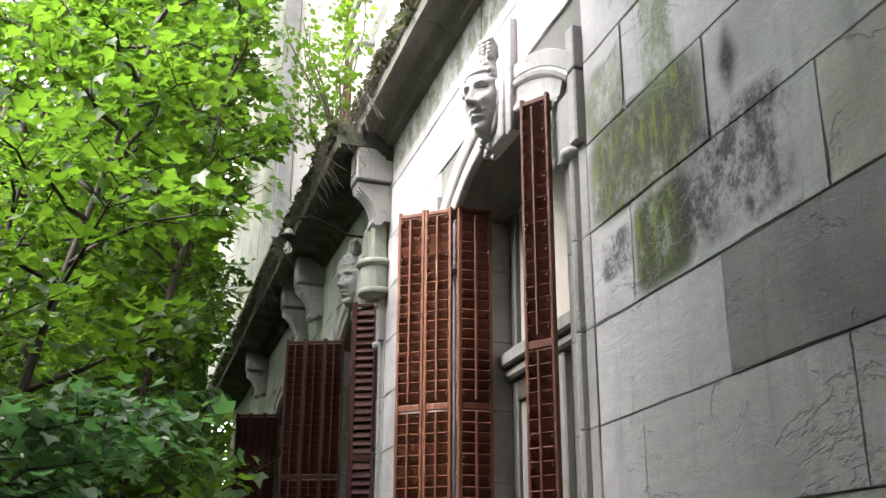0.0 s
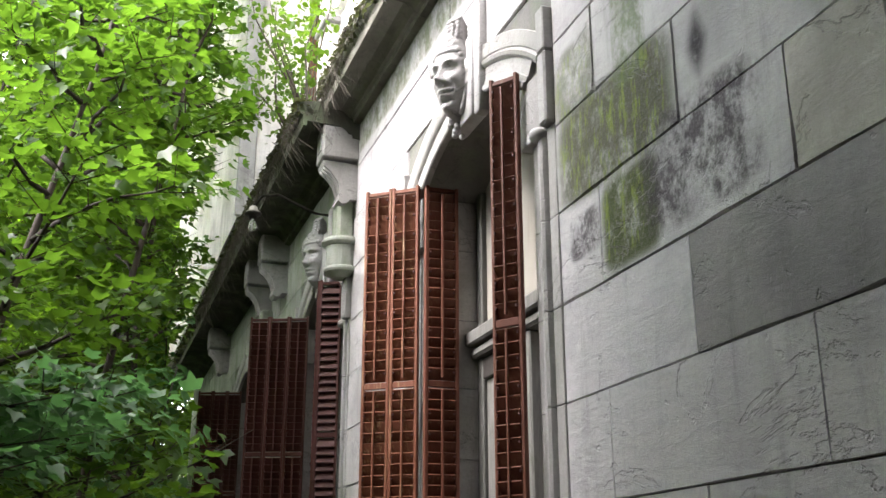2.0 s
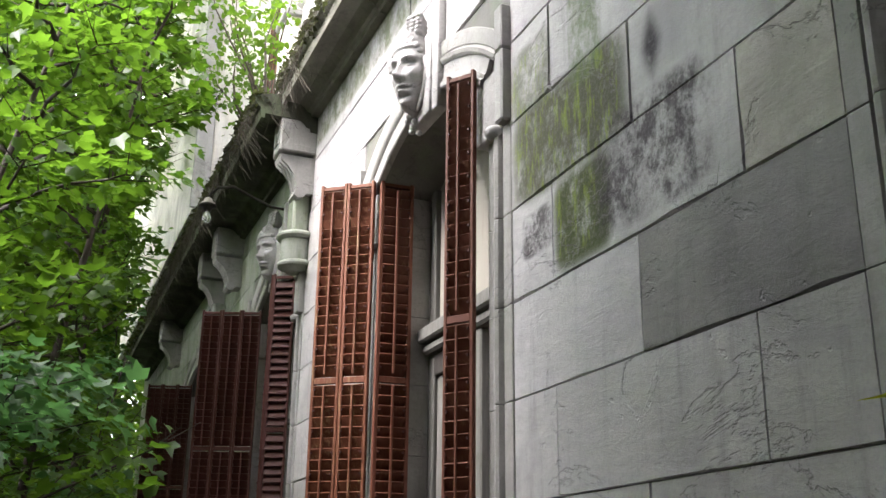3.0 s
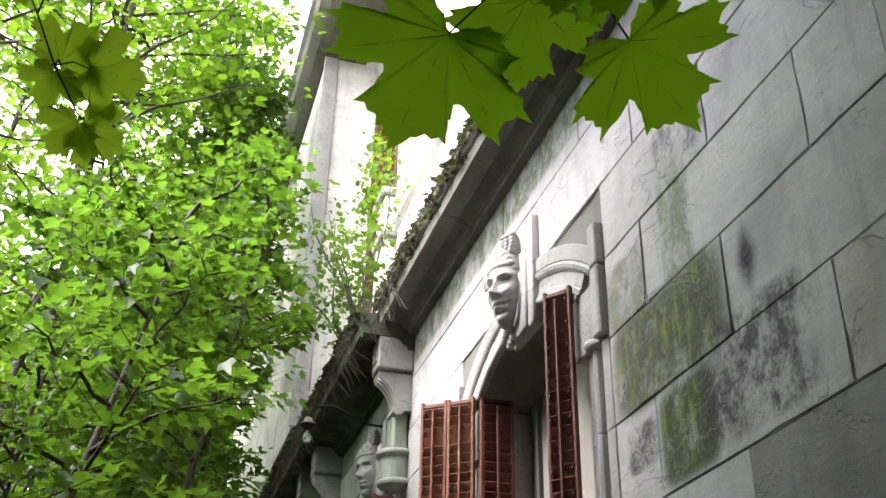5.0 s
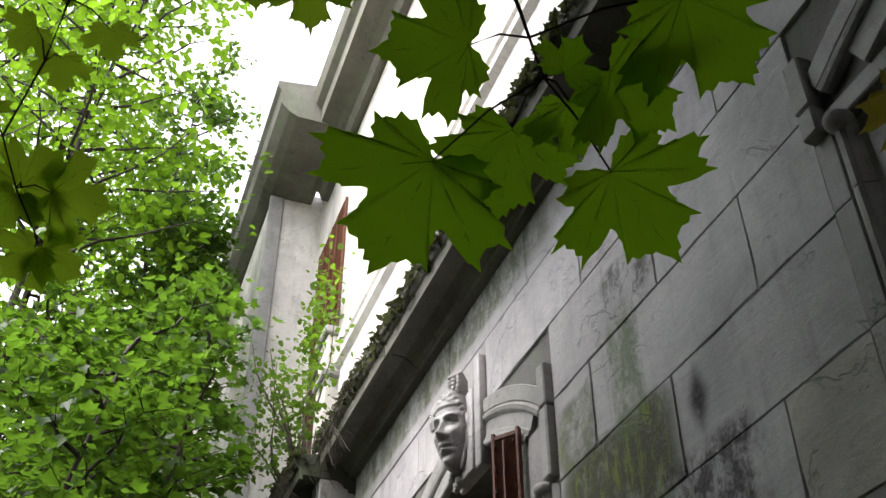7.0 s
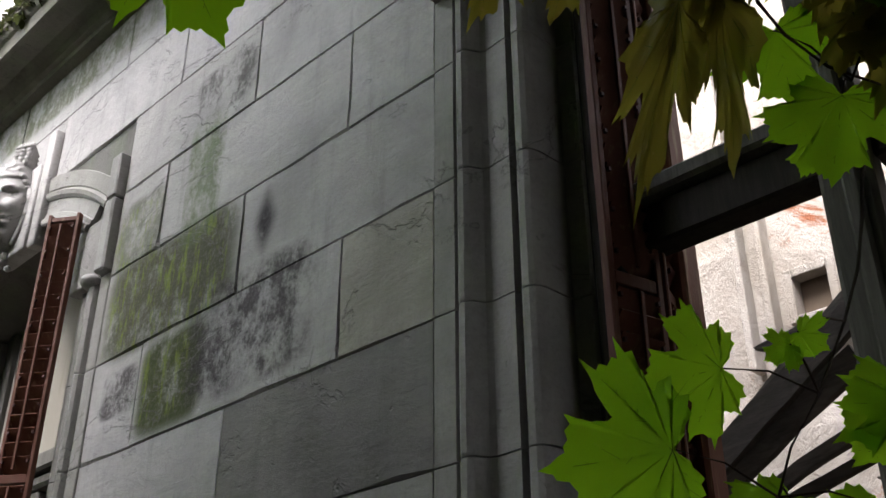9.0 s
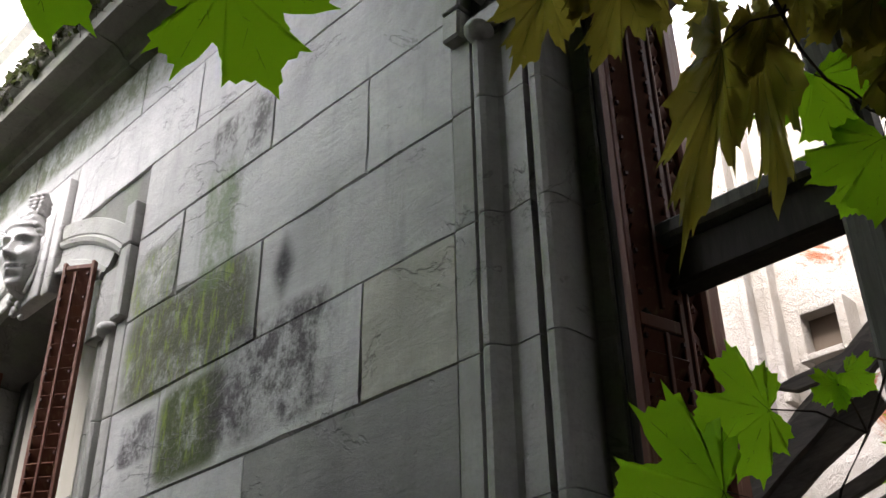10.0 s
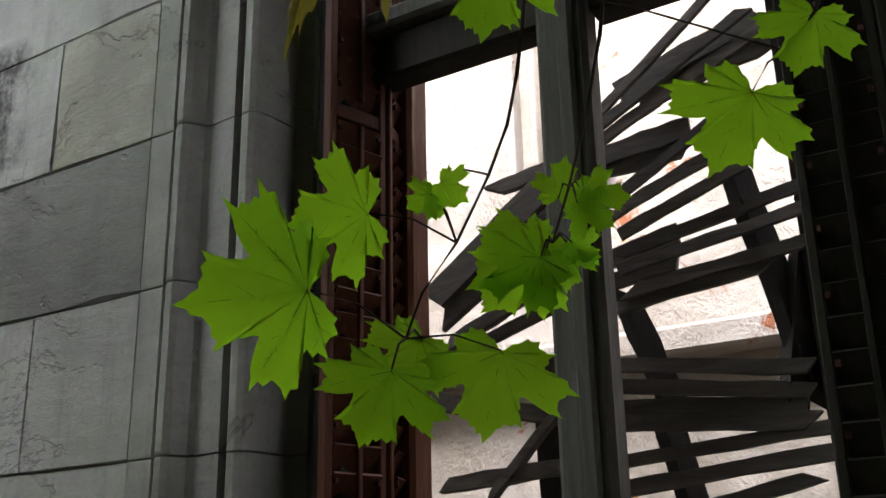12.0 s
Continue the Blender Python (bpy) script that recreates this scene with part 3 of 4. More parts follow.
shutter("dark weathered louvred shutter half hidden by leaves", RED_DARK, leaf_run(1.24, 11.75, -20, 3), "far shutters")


# ---- the window behind the shutters ----
def glazed_window(yc, half, board):
    w = thing("glazed_window", "cream arched window with a boarded upper light", "window", "arched windows")
    part("stile", boxed(2.0, 2.06, yc - half, yc - half + 0.08, 0.45, SPRING + 0.02, 0.006), WHITE_WOOD, w)
    part("stile", boxed(2.0, 2.06, yc + half - 0.08, yc + half, 0.45, SPRING + 0.02, 0.006), FRAME_WOOD, w)
    part("transom", boxed(1.93, 2.08, yc - half, yc + half, 2.80, 2.88, 0.012), FRAME_WOOD, w)
    part("transom_moulding", boxed(1.96, 2.06, yc - half, yc + half, 2.74, 2.795, 0.015), FRAME_WOOD, w)
    part("centre_post", boxed(1.985, 2.06, yc - 0.05, yc + 0.05, 0.45, 2.74, 0.008), FRAME_WOOD, w)
    bm = bmesh.new()
    n = 16
    ys = [yc - half + 0.06 + (2 * half - 0.12) * i / n for i in range(n + 1)]
    rows = [[bm.verts.new((x, y, z)) for x, z in ((2.03, 2.88), (2.03, arch_z(y, yc, half) - 0.01), (2.045, arch_z(y, yc, half) - 0.01), (2.045, 2.88))] for y in ys]
    for p, q in zip(rows, rows[1:]):
        for i in range(4):
            j = (i + 1) % 4
            bm.faces.new((p[i], p[j], q[j], q[i]))
    bmesh.ops.recalc_face_normals(bm, faces=bm.faces)
    part("upper_light", bm, board, w)
    part("sash_stile", boxed(2.02, 2.06, yc + half - 0.26, yc + half - 0.08, 0.5, 2.62, 0.006), FRAME_WOOD, w)
    part("head_rail", boxed(2.0, 2.06, yc + 0.05, yc + half - 0.08, 2.62, 2.735, 0.006), DARK_SHADED_WOOD, w)
    part("sash_stile", boxed(2.02, 2.06, yc + 0.05, yc + 0.12, 0.5, 2.62, 0.006), WHITE_WOOD, w)


BOARD = paint_wood("dusty_board", (0.27, 0.25, 0.215), (0.22, 0.205, 0.175), (0.15, 0.13, 0.09), 0.7, 0.5)
for yc, half, _ in WINDOWS[1:]:
    glazed_window(yc, half, BOARD)


# ---- the open, ruined window ----
ruin = thing("ruined_window", "broken window frame with grey weathered mullion and transom", "window")
part("mullion", boxed(1.905, 1.975, 0.85, 0.962, 0.45, 3.9, 0.012), FRAME_WOOD, ruin)
part("mullion_bead", boxed(1.89, 1.91, 0.875, 0.91, 0.45, 3.9, 0.006), FRAME_WOOD, ruin)
part("transom", boxed(1.93, 2.01, 0.957, 1.40, 2.69, 2.80, 0.008), DARK_SHADED_WOOD, ruin)
part("transom", boxed(1.93, 2.01, -0.2, 0.855, 2.69, 2.80, 0.008), DARK_SHADED_WOOD, ruin)
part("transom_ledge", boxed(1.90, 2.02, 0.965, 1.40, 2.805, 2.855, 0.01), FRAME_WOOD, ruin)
part("outer_stile", boxed(1.858, 1.93, 1.42, 1.497, 0.45, 3.64, 0.008), DARK_SHADED_WOOD, ruin)
part("stile_bead", boxed(1.835, 1.856, 1.43, 1.475, 0.45, 3.64, 0.006), DARK_SHADED_WOOD, ruin)
part("inner_stile", boxed(2.05, 2.13, 1.371, 1.44, 0.45, 3.80, 0.01), RED_WORN, ruin, "red-brown inner post")
shutter("dark red folded louvred shutter inside the reveal", RED, leaf_run(1.815, 1.43, -14, 1) + leaf_run(1.975, 1.39, 18, 1), "ruin shutters")
# the opening's deep shade is put into these leaves as near-black wood
shutter("louvred shutter leaves, blackened for shade, closing part of the opening", DARK_SHADED_WOOD, leaf_run(1.86, -0.16, 90, 4, True), "ruin shutters")


# ---- the roofless room behind ----
def ruin_wall(name, x0, x1, y0, y1, z1, label):
    bm = boxed(x0, x1, y0, y1, 0, z1)
    bmesh.ops.subdivide_edges(bm, edges=bm.edges, cuts=20, use_grid_fill=True)
    for v in bm.verts:
        p = v.co * 0.9
        d = 0.07 * noise.noise(p * 2.2) + 0.03 * noise.noise(p * 6)
        v.co += V((d if x1 - x0 < y1 - y0 else 0, 0 if x1 - x0 < y1 - y0 else d, 0.35 * noise.noise(p * 1.3) if v.co.z > z1 - 0.1 else 0))
    return tagged(part(name, bm, RUIN), label, "wall", kind="structure")


ruin_wall("wall_back", 7.0, 7.5, -4, 16, 8.2, "pale ruined plaster wall with exposed brick")
ruin_wall("wall_cross", 2.2, 7.0, 6.2, 6.6, 7.6, "rough pale inner cross wall without a roof")
ruin_wall("wall_side", 2.2, 7.0, -4.0, -3.6, 7.6, "rough pale inner side wall without a roof")
part("floor", boxed(2.15, 7.0, -3.6, 6.2, 0.0, 0.40), EARTH)
tagged(bpy.data.objects["floor"], "rubble-strewn floor of the roofless room", "floor", kind="structure")
# shade inside the niche, painted as dark brown on its back panel
NICHE_SHADE = paint_wood("shaded_render", (0.11, 0.08, 0.055), (0.09, 0.065, 0.045), (0.15, 0.11, 0.08))
niche = thing("wall_niche", "small square recess in the ruined wall", "niche")
part("reveal", boxed(6.76, 7.06, 3.20, 3.27, 4.62, 5.05, 0.006), RUIN, niche)
part("reveal", boxed(6.76, 7.06, 2.86, 2.93, 4.62, 5.05, 0.006), RUIN, niche)
part("lintel", boxed(6.76, 7.06, 2.932, 3.198, 4.98, 5.05, 0.006), RUIN, niche)
part("sill", boxed(6.76, 7.06, 2.932, 3.198, 4.62, 4.67, 0.006), RUIN, niche)
part("hollow", boxed(6.89, 7.06, 2.934, 3.196, 4.672, 4.978), NICHE_SHADE, niche)
ledge = part("ledge", boxed(6.75, 7.02, -3.0, 5.5, 3.05, 3.25, 0.03), RUIN)
tagged(ledge, "broken brick and plaster ledge", "ledge", kind="structure")
for y in (3.46, 3.66):
    pier = part("pilaster", boxed(6.85, 7.02, y - 0.03, y + 0.03, 4.4, 8.0, 0.01), RUIN)
    tagged(pier, "thin plaster strip on the ruined wall", "pilaster", kind="structure")


# ---- fallen laths and boards ----
LATHS = [(1.086, 2.859, 0.842, 3.056), (1.057, 2.817, 0.751, 2.982), (1.019, 2.781, 0.713, 2.919), (1.076, 2.583, 0.871, 2.700), (1.039, 2.540, 0.834, 2.622),
         (1.013, 2.482, 0.774, 2.570), (1.003, 2.426, 0.652, 2.492), (0.990, 2.371, 0.661, 2.425), (0.969, 2.307, 0.657, 2.345), (1.102, 2.256, 0.771, 2.296),
         (1.114, 2.109, 0.713, 2.057), (1.119, 2.055, 0.719, 2.005), (1.123, 2.002, 0.733, 1.967), (1.126, 1.965, 0.722, 1.933), (1.134, 1.869, 0.675, 1.908),
         (1.132, 1.804, 0.683, 1.849), (0.953, 1.743, 0.714, 1.797)]
FALLEN = [(1.733, 2.397, 1.338, 2.677, 0.10), (1.722, 2.448, 1.353, 2.733, 0.05), (1.704, 2.349, 1.363, 2.570, 0.09), (1.716, 2.273, 1.354, 2.408, 0.05), (1.697, 2.220, 1.359, 2.327, 0.035),
          (1.735, 1.860, 1.386, 1.877, 0.045), (1.571, 1.803, 1.379, 1.999, 0.03), (1.538, 2.715, 1.343, 2.752, 0.05), (1.749, 2.098, 1.377, 2.022, 0.05), (1.708, 2.180, 1.373, 2.091, 0.04)]


def board(p, q, wide, thick, mat, parent, name):
    p, q = V(p), V(q)
    d = (q - p).normalized()
    u = V((0.25, 0, 1))
    u = (u - d * u.dot(d)).normalized()
    w = d.cross(u)
    bm = bmesh.new()
    n = 6
    rings = []
    for i in range(n + 1):
        o = p + (q - p) * i / n
        o += u * rnd.uniform(-0.002, 0.002)
        e = [rnd.uniform(0.82, 1.1) for _ in range(2)]
        s = d * (rnd.uniform(-0.03, 0.03) if i in (0, n) else 0)
        rings.append([bm.verts.new(o + s * a + u * a * wide / 2 * e[0 if a > 0 else 1] + w * b * thick / 2) for a, b in ((-1, -1), (1, -1), (1, 1), (-1, 1))])
    for a, b in zip(rings, rings[1:]):
        for i in range(4):
            j = (i + 1) % 4
            bm.faces.new((a[i], a[j], b[j], b[i]))
    bm.faces.new(rings[0][::-1])
    bm.faces.new(rings[-1])
    bmesh.ops.recalc_face_normals(bm, faces=bm.faces)
    return part(name, bm, mat, parent)


screen = thing("lath_screen", "collapsed wooden lath partition with slipped slats", "partition")
for i, (a, b, c, d) in enumerate(LATHS):
    x = 2.62 + rnd.uniform(-0.015, 0.015)
    # each runs on a little, behind the mullion and into the dark shutter
    dy, dz = c - a, d - b
    board((x, a - dy * 0.35, b - dz * 0.35), (x + 0.02, c + dy * 0.12, d + dz * 0.12), 0.050 if 12 <= i <= 13 else rnd.uniform(0.032, 0.041), 0.011, LATH_WOOD, screen, "lath")
for a, b, c, d, w in ((1.10, 2.735, 0.92, 2.760, 0.075), (1.10, 2.690, 0.94, 2.700, 0.05), (1.13, 2.42, 0.98, 2.47, 0.06), (1.13, 2.36, 0.99, 2.39, 0.05), (1.02, 2.92, 0.70, 3.03, 0.09), (0.95, 2.88, 0.66, 2.96, 0.08)):
    board((2.74, a + 0.1, b), (2.74, c, d), w, 0.014, LATH_WOOD, screen, "board")
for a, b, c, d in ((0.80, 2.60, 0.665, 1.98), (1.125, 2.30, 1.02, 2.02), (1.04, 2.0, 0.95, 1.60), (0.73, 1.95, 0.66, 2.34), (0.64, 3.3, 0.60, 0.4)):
    board((2.68, a, b), (2.69, c, d), 0.062, 0.05, DARK_SHADED_WOOD, screen, "stud")
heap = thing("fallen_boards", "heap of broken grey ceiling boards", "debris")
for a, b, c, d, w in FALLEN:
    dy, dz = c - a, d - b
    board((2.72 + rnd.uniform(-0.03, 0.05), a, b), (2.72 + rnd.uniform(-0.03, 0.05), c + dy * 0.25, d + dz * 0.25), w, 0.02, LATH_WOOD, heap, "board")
board((2.9, 1.45, 2.2), (3.0, 1.42, 0.4), 0.1, 0.1, DARK_SHADED_WOOD, heap, "prop")


# ---- upper storey ----
bm = bmesh.new()
XU = 1.86
for a, b, z0, z1 in ((-4, 8.25, 5.0, 9.7), (9.4, 17, 5.0, 9.7), (8.25, 9.4, 8.7, 9.7), (8.25, 9.4, 5.0, 5.6)):
    cube(bm, XU, XU + 0.4, a, b, z0, z1)
tagged(part("wall_upper", bm, PLASTER), "pale bright upper-storey wall of the ruin", "wall", kind="structure")


def moulding_run(name, y0, y1, x, prof, label, mat):
    bm = sweep(bmesh.new(), prof, [(V((x, y, 0)), V((-1, 0, 0)), V((0, 0, 1))) for y in (y0, y1)])
    return tagged(part(name, bm, mat), label, "moulding", kind="structure")


moulding_run("trim_plinth", -4, 8.3, XU, [(-0.02, 5.06), (0.08, 5.06), (0.08, 6.26), (0.13, 6.30), (0.13, 6.36), (0.09, 6.39), (0.08, 6.47), (0.11, 6.50), (0.115, 6.60), (0.07, 6.64), (0.05, 6.76), (0.02, 6.80), (-0.02, 6.80)], "weathered plinth mouldings above the cornice", PLASTER)
moulding_run("eave_upper", -4, 9.3, XU, [(-0.02, 9.45), (0.08, 9.45), (0.12, 9.55), (0.20, 9.6), (0.38, 9.62), (0.39, 9.8), (0.46, 9.86), (0.50, 10.0), (-0.02, 10.1)], "dark moulded upper eave of the house", CORNICE_STONE)
ped = thing("upper_pedestal", "pale moulded stone pedestal beside the upper window", "pedestal")
part("die", boxed(1.66, 1.80, 7.80, 8.12, 5.1, 6.62, 0.01), PLASTER, ped)
part("cap", boxed(1.62, 1.82, 7.76, 8.16, 6.62, 6.70, 0.015), MOULDING, ped)
part("base", boxed(1.63, 1.81, 7.77, 8.15, 6.18, 6.25, 0.015), MOULDING, ped)
wing = thing("wing", "tall pale projecting wing of the mansion", "building", kind="structure")
bm = boxed(1.25, 1.9, 9.6, 16.9, 5.0, 9.75)
part("wall", bm, PLASTER, wing)
part("quoin_strip", boxed(1.22, 1.39, 9.57, 9.61, 5.0, 9.6, 0.01), MOULDING, wing)
part("eave", sweep(bmesh.new(), [(0, 9.6), (0.1, 9.65), (0.2, 9.75), (0.22, 9.95), (0.26, 10.0), (0.26, 10.08), (-0.5, 10.2), (-0.5, 9.6)], [(V((1.22, y, 0)), V((-1, 0, 0)), V((0, 0, 1))) for y in (8.2, 16.9)]), CORNICE_STONE, wing)
upper = thing("upper_shutter", "faded red louvred shutter on the upper floor", "shutter")
PANELS_UP = shutter_panel(0.56, 5.6, 8.68, RED_WORN)
for y in (8.26, 8.83):
    hang_panel(PANELS_UP, upper, 1.845, y, 90, True)
tagged(part("wall_end", boxed(1.75, 7.4, 16.9, 17.3, 0, 9.7), PLASTER), "pale end wall of the mansion", "wall", kind="structure")
tagged(part("wall_south_end", boxed(1.75, 7.4, -4.3, -4.0, 0, 9.7), PLASTER), "pale end wall of the mansion", "wall", kind="structure")


# ---- trees ----
LEAF_SHAPE = [(0.0, 0.0), (0.28, -0.10), (0.46, 0.10), (0.34, 0.22), (0.52, 0.42), (0.28, 0.50), (0.20, 0.66), (0.0, 1.0), (-0.20, 0.66), (-0.28, 0.50), (-0.52, 0.42), (-0.34, 0.22), (-0.46, 0.10), (-0.28, -0.10)]
ROUND_SHAPE = [(0.0, 0.0), (0.38, 0.0), (0.56, 0.46), (0.22, 0.50), (0.0, 1.0), (-0.22, 0.50), (-0.56, 0.46), (-0.38, 0.0)]
PLAIN_SHAPE = [(0.0, 0.0), (0.42, 0.45), (0.0, 1.0), (-0.42, 0.45)]
OVAL_SHAPE = [(0.0, 0.0), (0.26, 0.14), (0.34, 0.42), (0.22, 0.74), (0.0, 1.0), (-0.22, 0.74), (-0.34, 0.42), (-0.26, 0.14)]


def leaf_cloud(name, centres, directions, sizes, shape, mat, parent, seed, droop=0.25, level=0.5):
    """Many small folded leaves in one mesh; centres and directions are arrays of places and outward ways."""
    g = np.random.default_rng(seed)
    n, k = len(centres), len(shape)
    d = directions + g.normal(0, 0.5, (n, 3))
    d[:, 2] -= droop
    d /= np.linalg.norm(d, axis=1)[:, None]
    up = np.stack([g.normal(0, 1 - level, n), g.normal(0, 1 - level, n), np.abs(g.normal(0.9, 0.25, n))], 1)
    side = np.cross(d, up)
    side /= np.linalg.norm(side, axis=1)[:, None] + 1e-9
    nor = np.cross(side, d)
    s = np.array(shape)
    fold = np.abs(s[:, 0]) * 0.22 - s[:, 1] ** 2 * 0.14
    v = (centres[:, None, :] + sizes[:, None, None] * (s[None, :, 0, None] * side[:, None, :] + s[None, :, 1, None] * d[:, None, :] + fold[None, :, None] * nor[:, None, :])).reshape(-1, 3)
    half = k // 2
    faces = []
    right = list(range(0, half + 1))
    left = [0] + list(range(k - 1, half - 1, -1))
    loops = np.array(right + left[::-1], dtype=np.int32)
    lens = (len(right), len(left))
    me = bpy.data.meshes.new(name)
    me.vertices.add(n * k)
    me.vertices.foreach_set("co", v.ravel().astype(np.float32))
    allv = (loops[None, :] + (np.arange(n) * k)[:, None]).ravel().astype(np.int32)
    me.loops.add(len(allv))
    me.loops.foreach_set("vertex_index", allv)
    tot = np.tile(np.array(lens, dtype=np.int32), n)
    me.polygons.add(len(tot))
    me.polygons.foreach_set("loop_start", np.concatenate([[0], np.cumsum(tot)[:-1]]).astype(np.int32))
    me.polygons.foreach_set("loop_total", tot)
    me.update(calc_edges=True)
    me.materials.append(mat)
    ob = new(name, me)
    ob.parent = parent
    return ob


def tree(x, y, height, lean, seed, leaves, mat, leaf_size, spread, low, keep=None, trunk_r=0.04, shape=LEAF_SHAPE, label="slender young maple tree with bright green leaves"):
    """A thin trunk with rising limbs and leaves held in flat sprays."""
    r = random.Random(seed)
    g = np.random.default_rng(seed + 100)
    t = thing("tree", label, "tree", "forest trees")
    bm = bmesh.new()
    pts = []
    n = 12
    wx, wy = r.uniform(0, 6), r.uniform(0, 6)
    for i in range(n + 1):
        f = i / n
        pts.append(V((x + lean[0] * f + 0.12 * math.sin(f * 5 + wx), y + lean[1] * f + 0.12 * math.sin(f * 4 + wy), height * f - 0.1)))
    tube(bm, pts, [max(trunk_r * (1 - 0.85 * i / n), 0.006) for i in range(n + 1)], 8)
    part("trunk", bm, BARK, t, smooth=True)
    limbs = bmesh.new()
    places, ways = [], []
    count = max(10, int(height * (6 if shape is ROUND_SHAPE else 4)))
    for b in range(count):
        f = low + (1 - low) * (b + r.random()) / count
        i = min(int(f * n), n - 1)
        base = pts[i].lerp(pts[i + 1], f * n - i)
        a = b * 2.4 + r.uniform(-0.5, 0.5)
        length = spread * (1.15 - 0.75 * (f - low) / (1.001 - low)) * r.uniform(0.6, 1.1)
        way = V((math.cos(a), math.sin(a), r.uniform(0.25, 0.8)))
        line = [base]
        for s in range(1, 6):
            q = base + way * length * s / 5 + V((0, 0, -0.10 * length * (s / 5) ** 2)) + V((r.uniform(-1, 1), r.uniform(-1, 1), r.uniform(-1, 1))) * 0.04
            line.append(q)
        if keep and not keep(line[-1]):
            continue
        tube(limbs, line, [max(trunk_r * 0.4 * (1 - 0.8 * s / 5), 0.004) for s in range(6)], 5)
        for s in range(2, 6):
            for side in (-1, 1):
                tw = (V((-way.y, way.x, 0)) * side + way * 0.7 + V((0, 0, r.uniform(-0.1, 0.25)))).normalized()
                ln = length * 0.38 * r.uniform(0.6, 1.2)
                end = line[s] + tw * ln
                if shape is ROUND_SHAPE:
                    tube(limbs, [line[s], end], [0.005, 0.002], 3)
                for e in range(5):
                    places.append(line[s].lerp(end, 0.25 + 0.75 * e / 4))
                    ways.append(tw)
        places.append(line[-1])
        ways.append(way)
    tagged(part("branchwork", limbs, BARK, t, smooth=True), kind="stuff")
    if not places:
        return t
    P, W = np.array([tuple(p) for p in places]), np.array([tuple(w) for w in ways])
    pick = g.integers(0, len(P), leaves)
    c = P[pick] + g.normal(0, 1, (leaves, 3)) * np.array([0.12, 0.12, 0.03]) * (leaf_size / 0.09)
    w = W[pick].copy()
    w[:, 2] *= 0.3
    size = leaf_size * g.uniform(0.55, 1.25, leaves)
    if keep:
        ok = np.array([keep(q) for q in c])
        c, w, size = c[ok], w[ok], size[ok]
    leaf_cloud("crown", c, w, size, shape, mat, t, seed, level=0.72)
    return t


def off_house(q):
    """Leaves keep clear of the facade, its eave and the camera's stand."""
    lim = 0.75 + 0.29 * min(max((q[2] - 3.6) / 0.8, 0), 1) * (1 if q[1] > 5 else 0)
    if q[2] > 5.4:
        lim = 1.08
    return q[0] < lim and not (q[1] < 3.6 and q[0] > -1.6 and q[1] > -1.0)


NEAR_TREES = [(-0.62, 5.9, 5.4, (0.5, 0.4), 0.05), (0.05, 7.2, 6.2, (0.45, 0.2), 0.045), (-1.0, 7.4, 6.4, (0.4, 0.2), 0.04), (0.3, 8.8, 7.4, (0.2, 0.4), 0.04),
              (-1.4, 9.2, 14.5, (0.5, 0.0), 0.06), (-0.15, 10.4, 12.5, (0.3, 0.3), 0.05), (-2.3, 11.0, 16.5, (0.3, 0.0), 0.06), (0.1, 12.8, 13.0, (0.2, 0.2), 0.05), (-1.2, 14.0, 15.0, (0.3, 0.2), 0.07)]
for i, (x, y, h, lean, tr) in enumerate(NEAR_TREES):
    tree(x, y, h, lean, 11 + i, 3900 if i < 4 else 5200, LEAF_A if h < 12.9 else LEAF_BACKLIT, 0.088 if i < 4 else 0.092, 1.35, 0.16, off_house, tr, ROUND_SHAPE)
tree(-0.95, 4.6, 2.35, (0.4, 0.3), 40, 1400, LEAF_B, 0.075, 1.1, 0.80, off_house, 0.02, ROUND_SHAPE, label="young sapling with glossy bluish green leaves")
tree(0.35, 7.4, 3.2, (0.2, 0.3), 41, 800, LEAF_B, 0.085, 0.6, 0.3, off_house, 0.018, OVAL_SHAPE, label="thin shrub growing beside the wall")
tree(0.5, 10.6, 4.2, (0.2, 0.2), 42, 1400, LEAF_B, 0.09, 0.8, 0.2, off_house, 0.02, OVAL_SHAPE, label="thin shrub growing beside the wall")
for i, (x, y, h) in enumerate(((-2.6, 8.2, 13.5), (-1.2, 8.6, 14.5), (-3.4, 9.6, 15.5))):
    tree(x, y, h, (0.5, 0.2), 60 + i, 2600, LEAF_BACKLIT, 0.11, 1.7, 0.5, off_house, 0.06, OVAL_SHAPE, "tall leafy forest tree behind the saplings")
far_rnd = random.Random(77)
for i in range(16):
    y = 13.5 + 1.15 * i
    x = -0.28 * y + (0.36 * y) * ((i * 0.618) % 1) - 0.4
    tree(x, y, far_rnd.uniform(9, 13), (far_rnd.uniform(-0.5, 0.5), 0), 200 + i, 3600, LEAF_FAR, 0.17, 2.0, 0.08, lambda q: q[0] < 0.9, 0.09, OVAL_SHAPE, "tall leafy forest tree behind the saplings")
# the far edge of the wood
for i, (x, y) in enumerate(((-9, 27), (-6, 26), (-3.2, 27), (-0.5, 26), (2.2, 27), (-12, 25))):
    tree(x, y, 13, (0.2, 0), 580 + i, 5000, LEAF_FAR, 0.42, 3.2, 0.01, None, 0.12, PLAIN_SHAPE, "tall leafy forest tree behind the saplings")
# bushes added out of view beside the saplings to shade their lower leaves
for i, (x, y) in enumerate(((-2.4, 5.2), (-2.7, 6.6), (-3.0, 8.0), (-3.2, 9.6), (-3.4, 11.4), (-3.6, 4.4))):
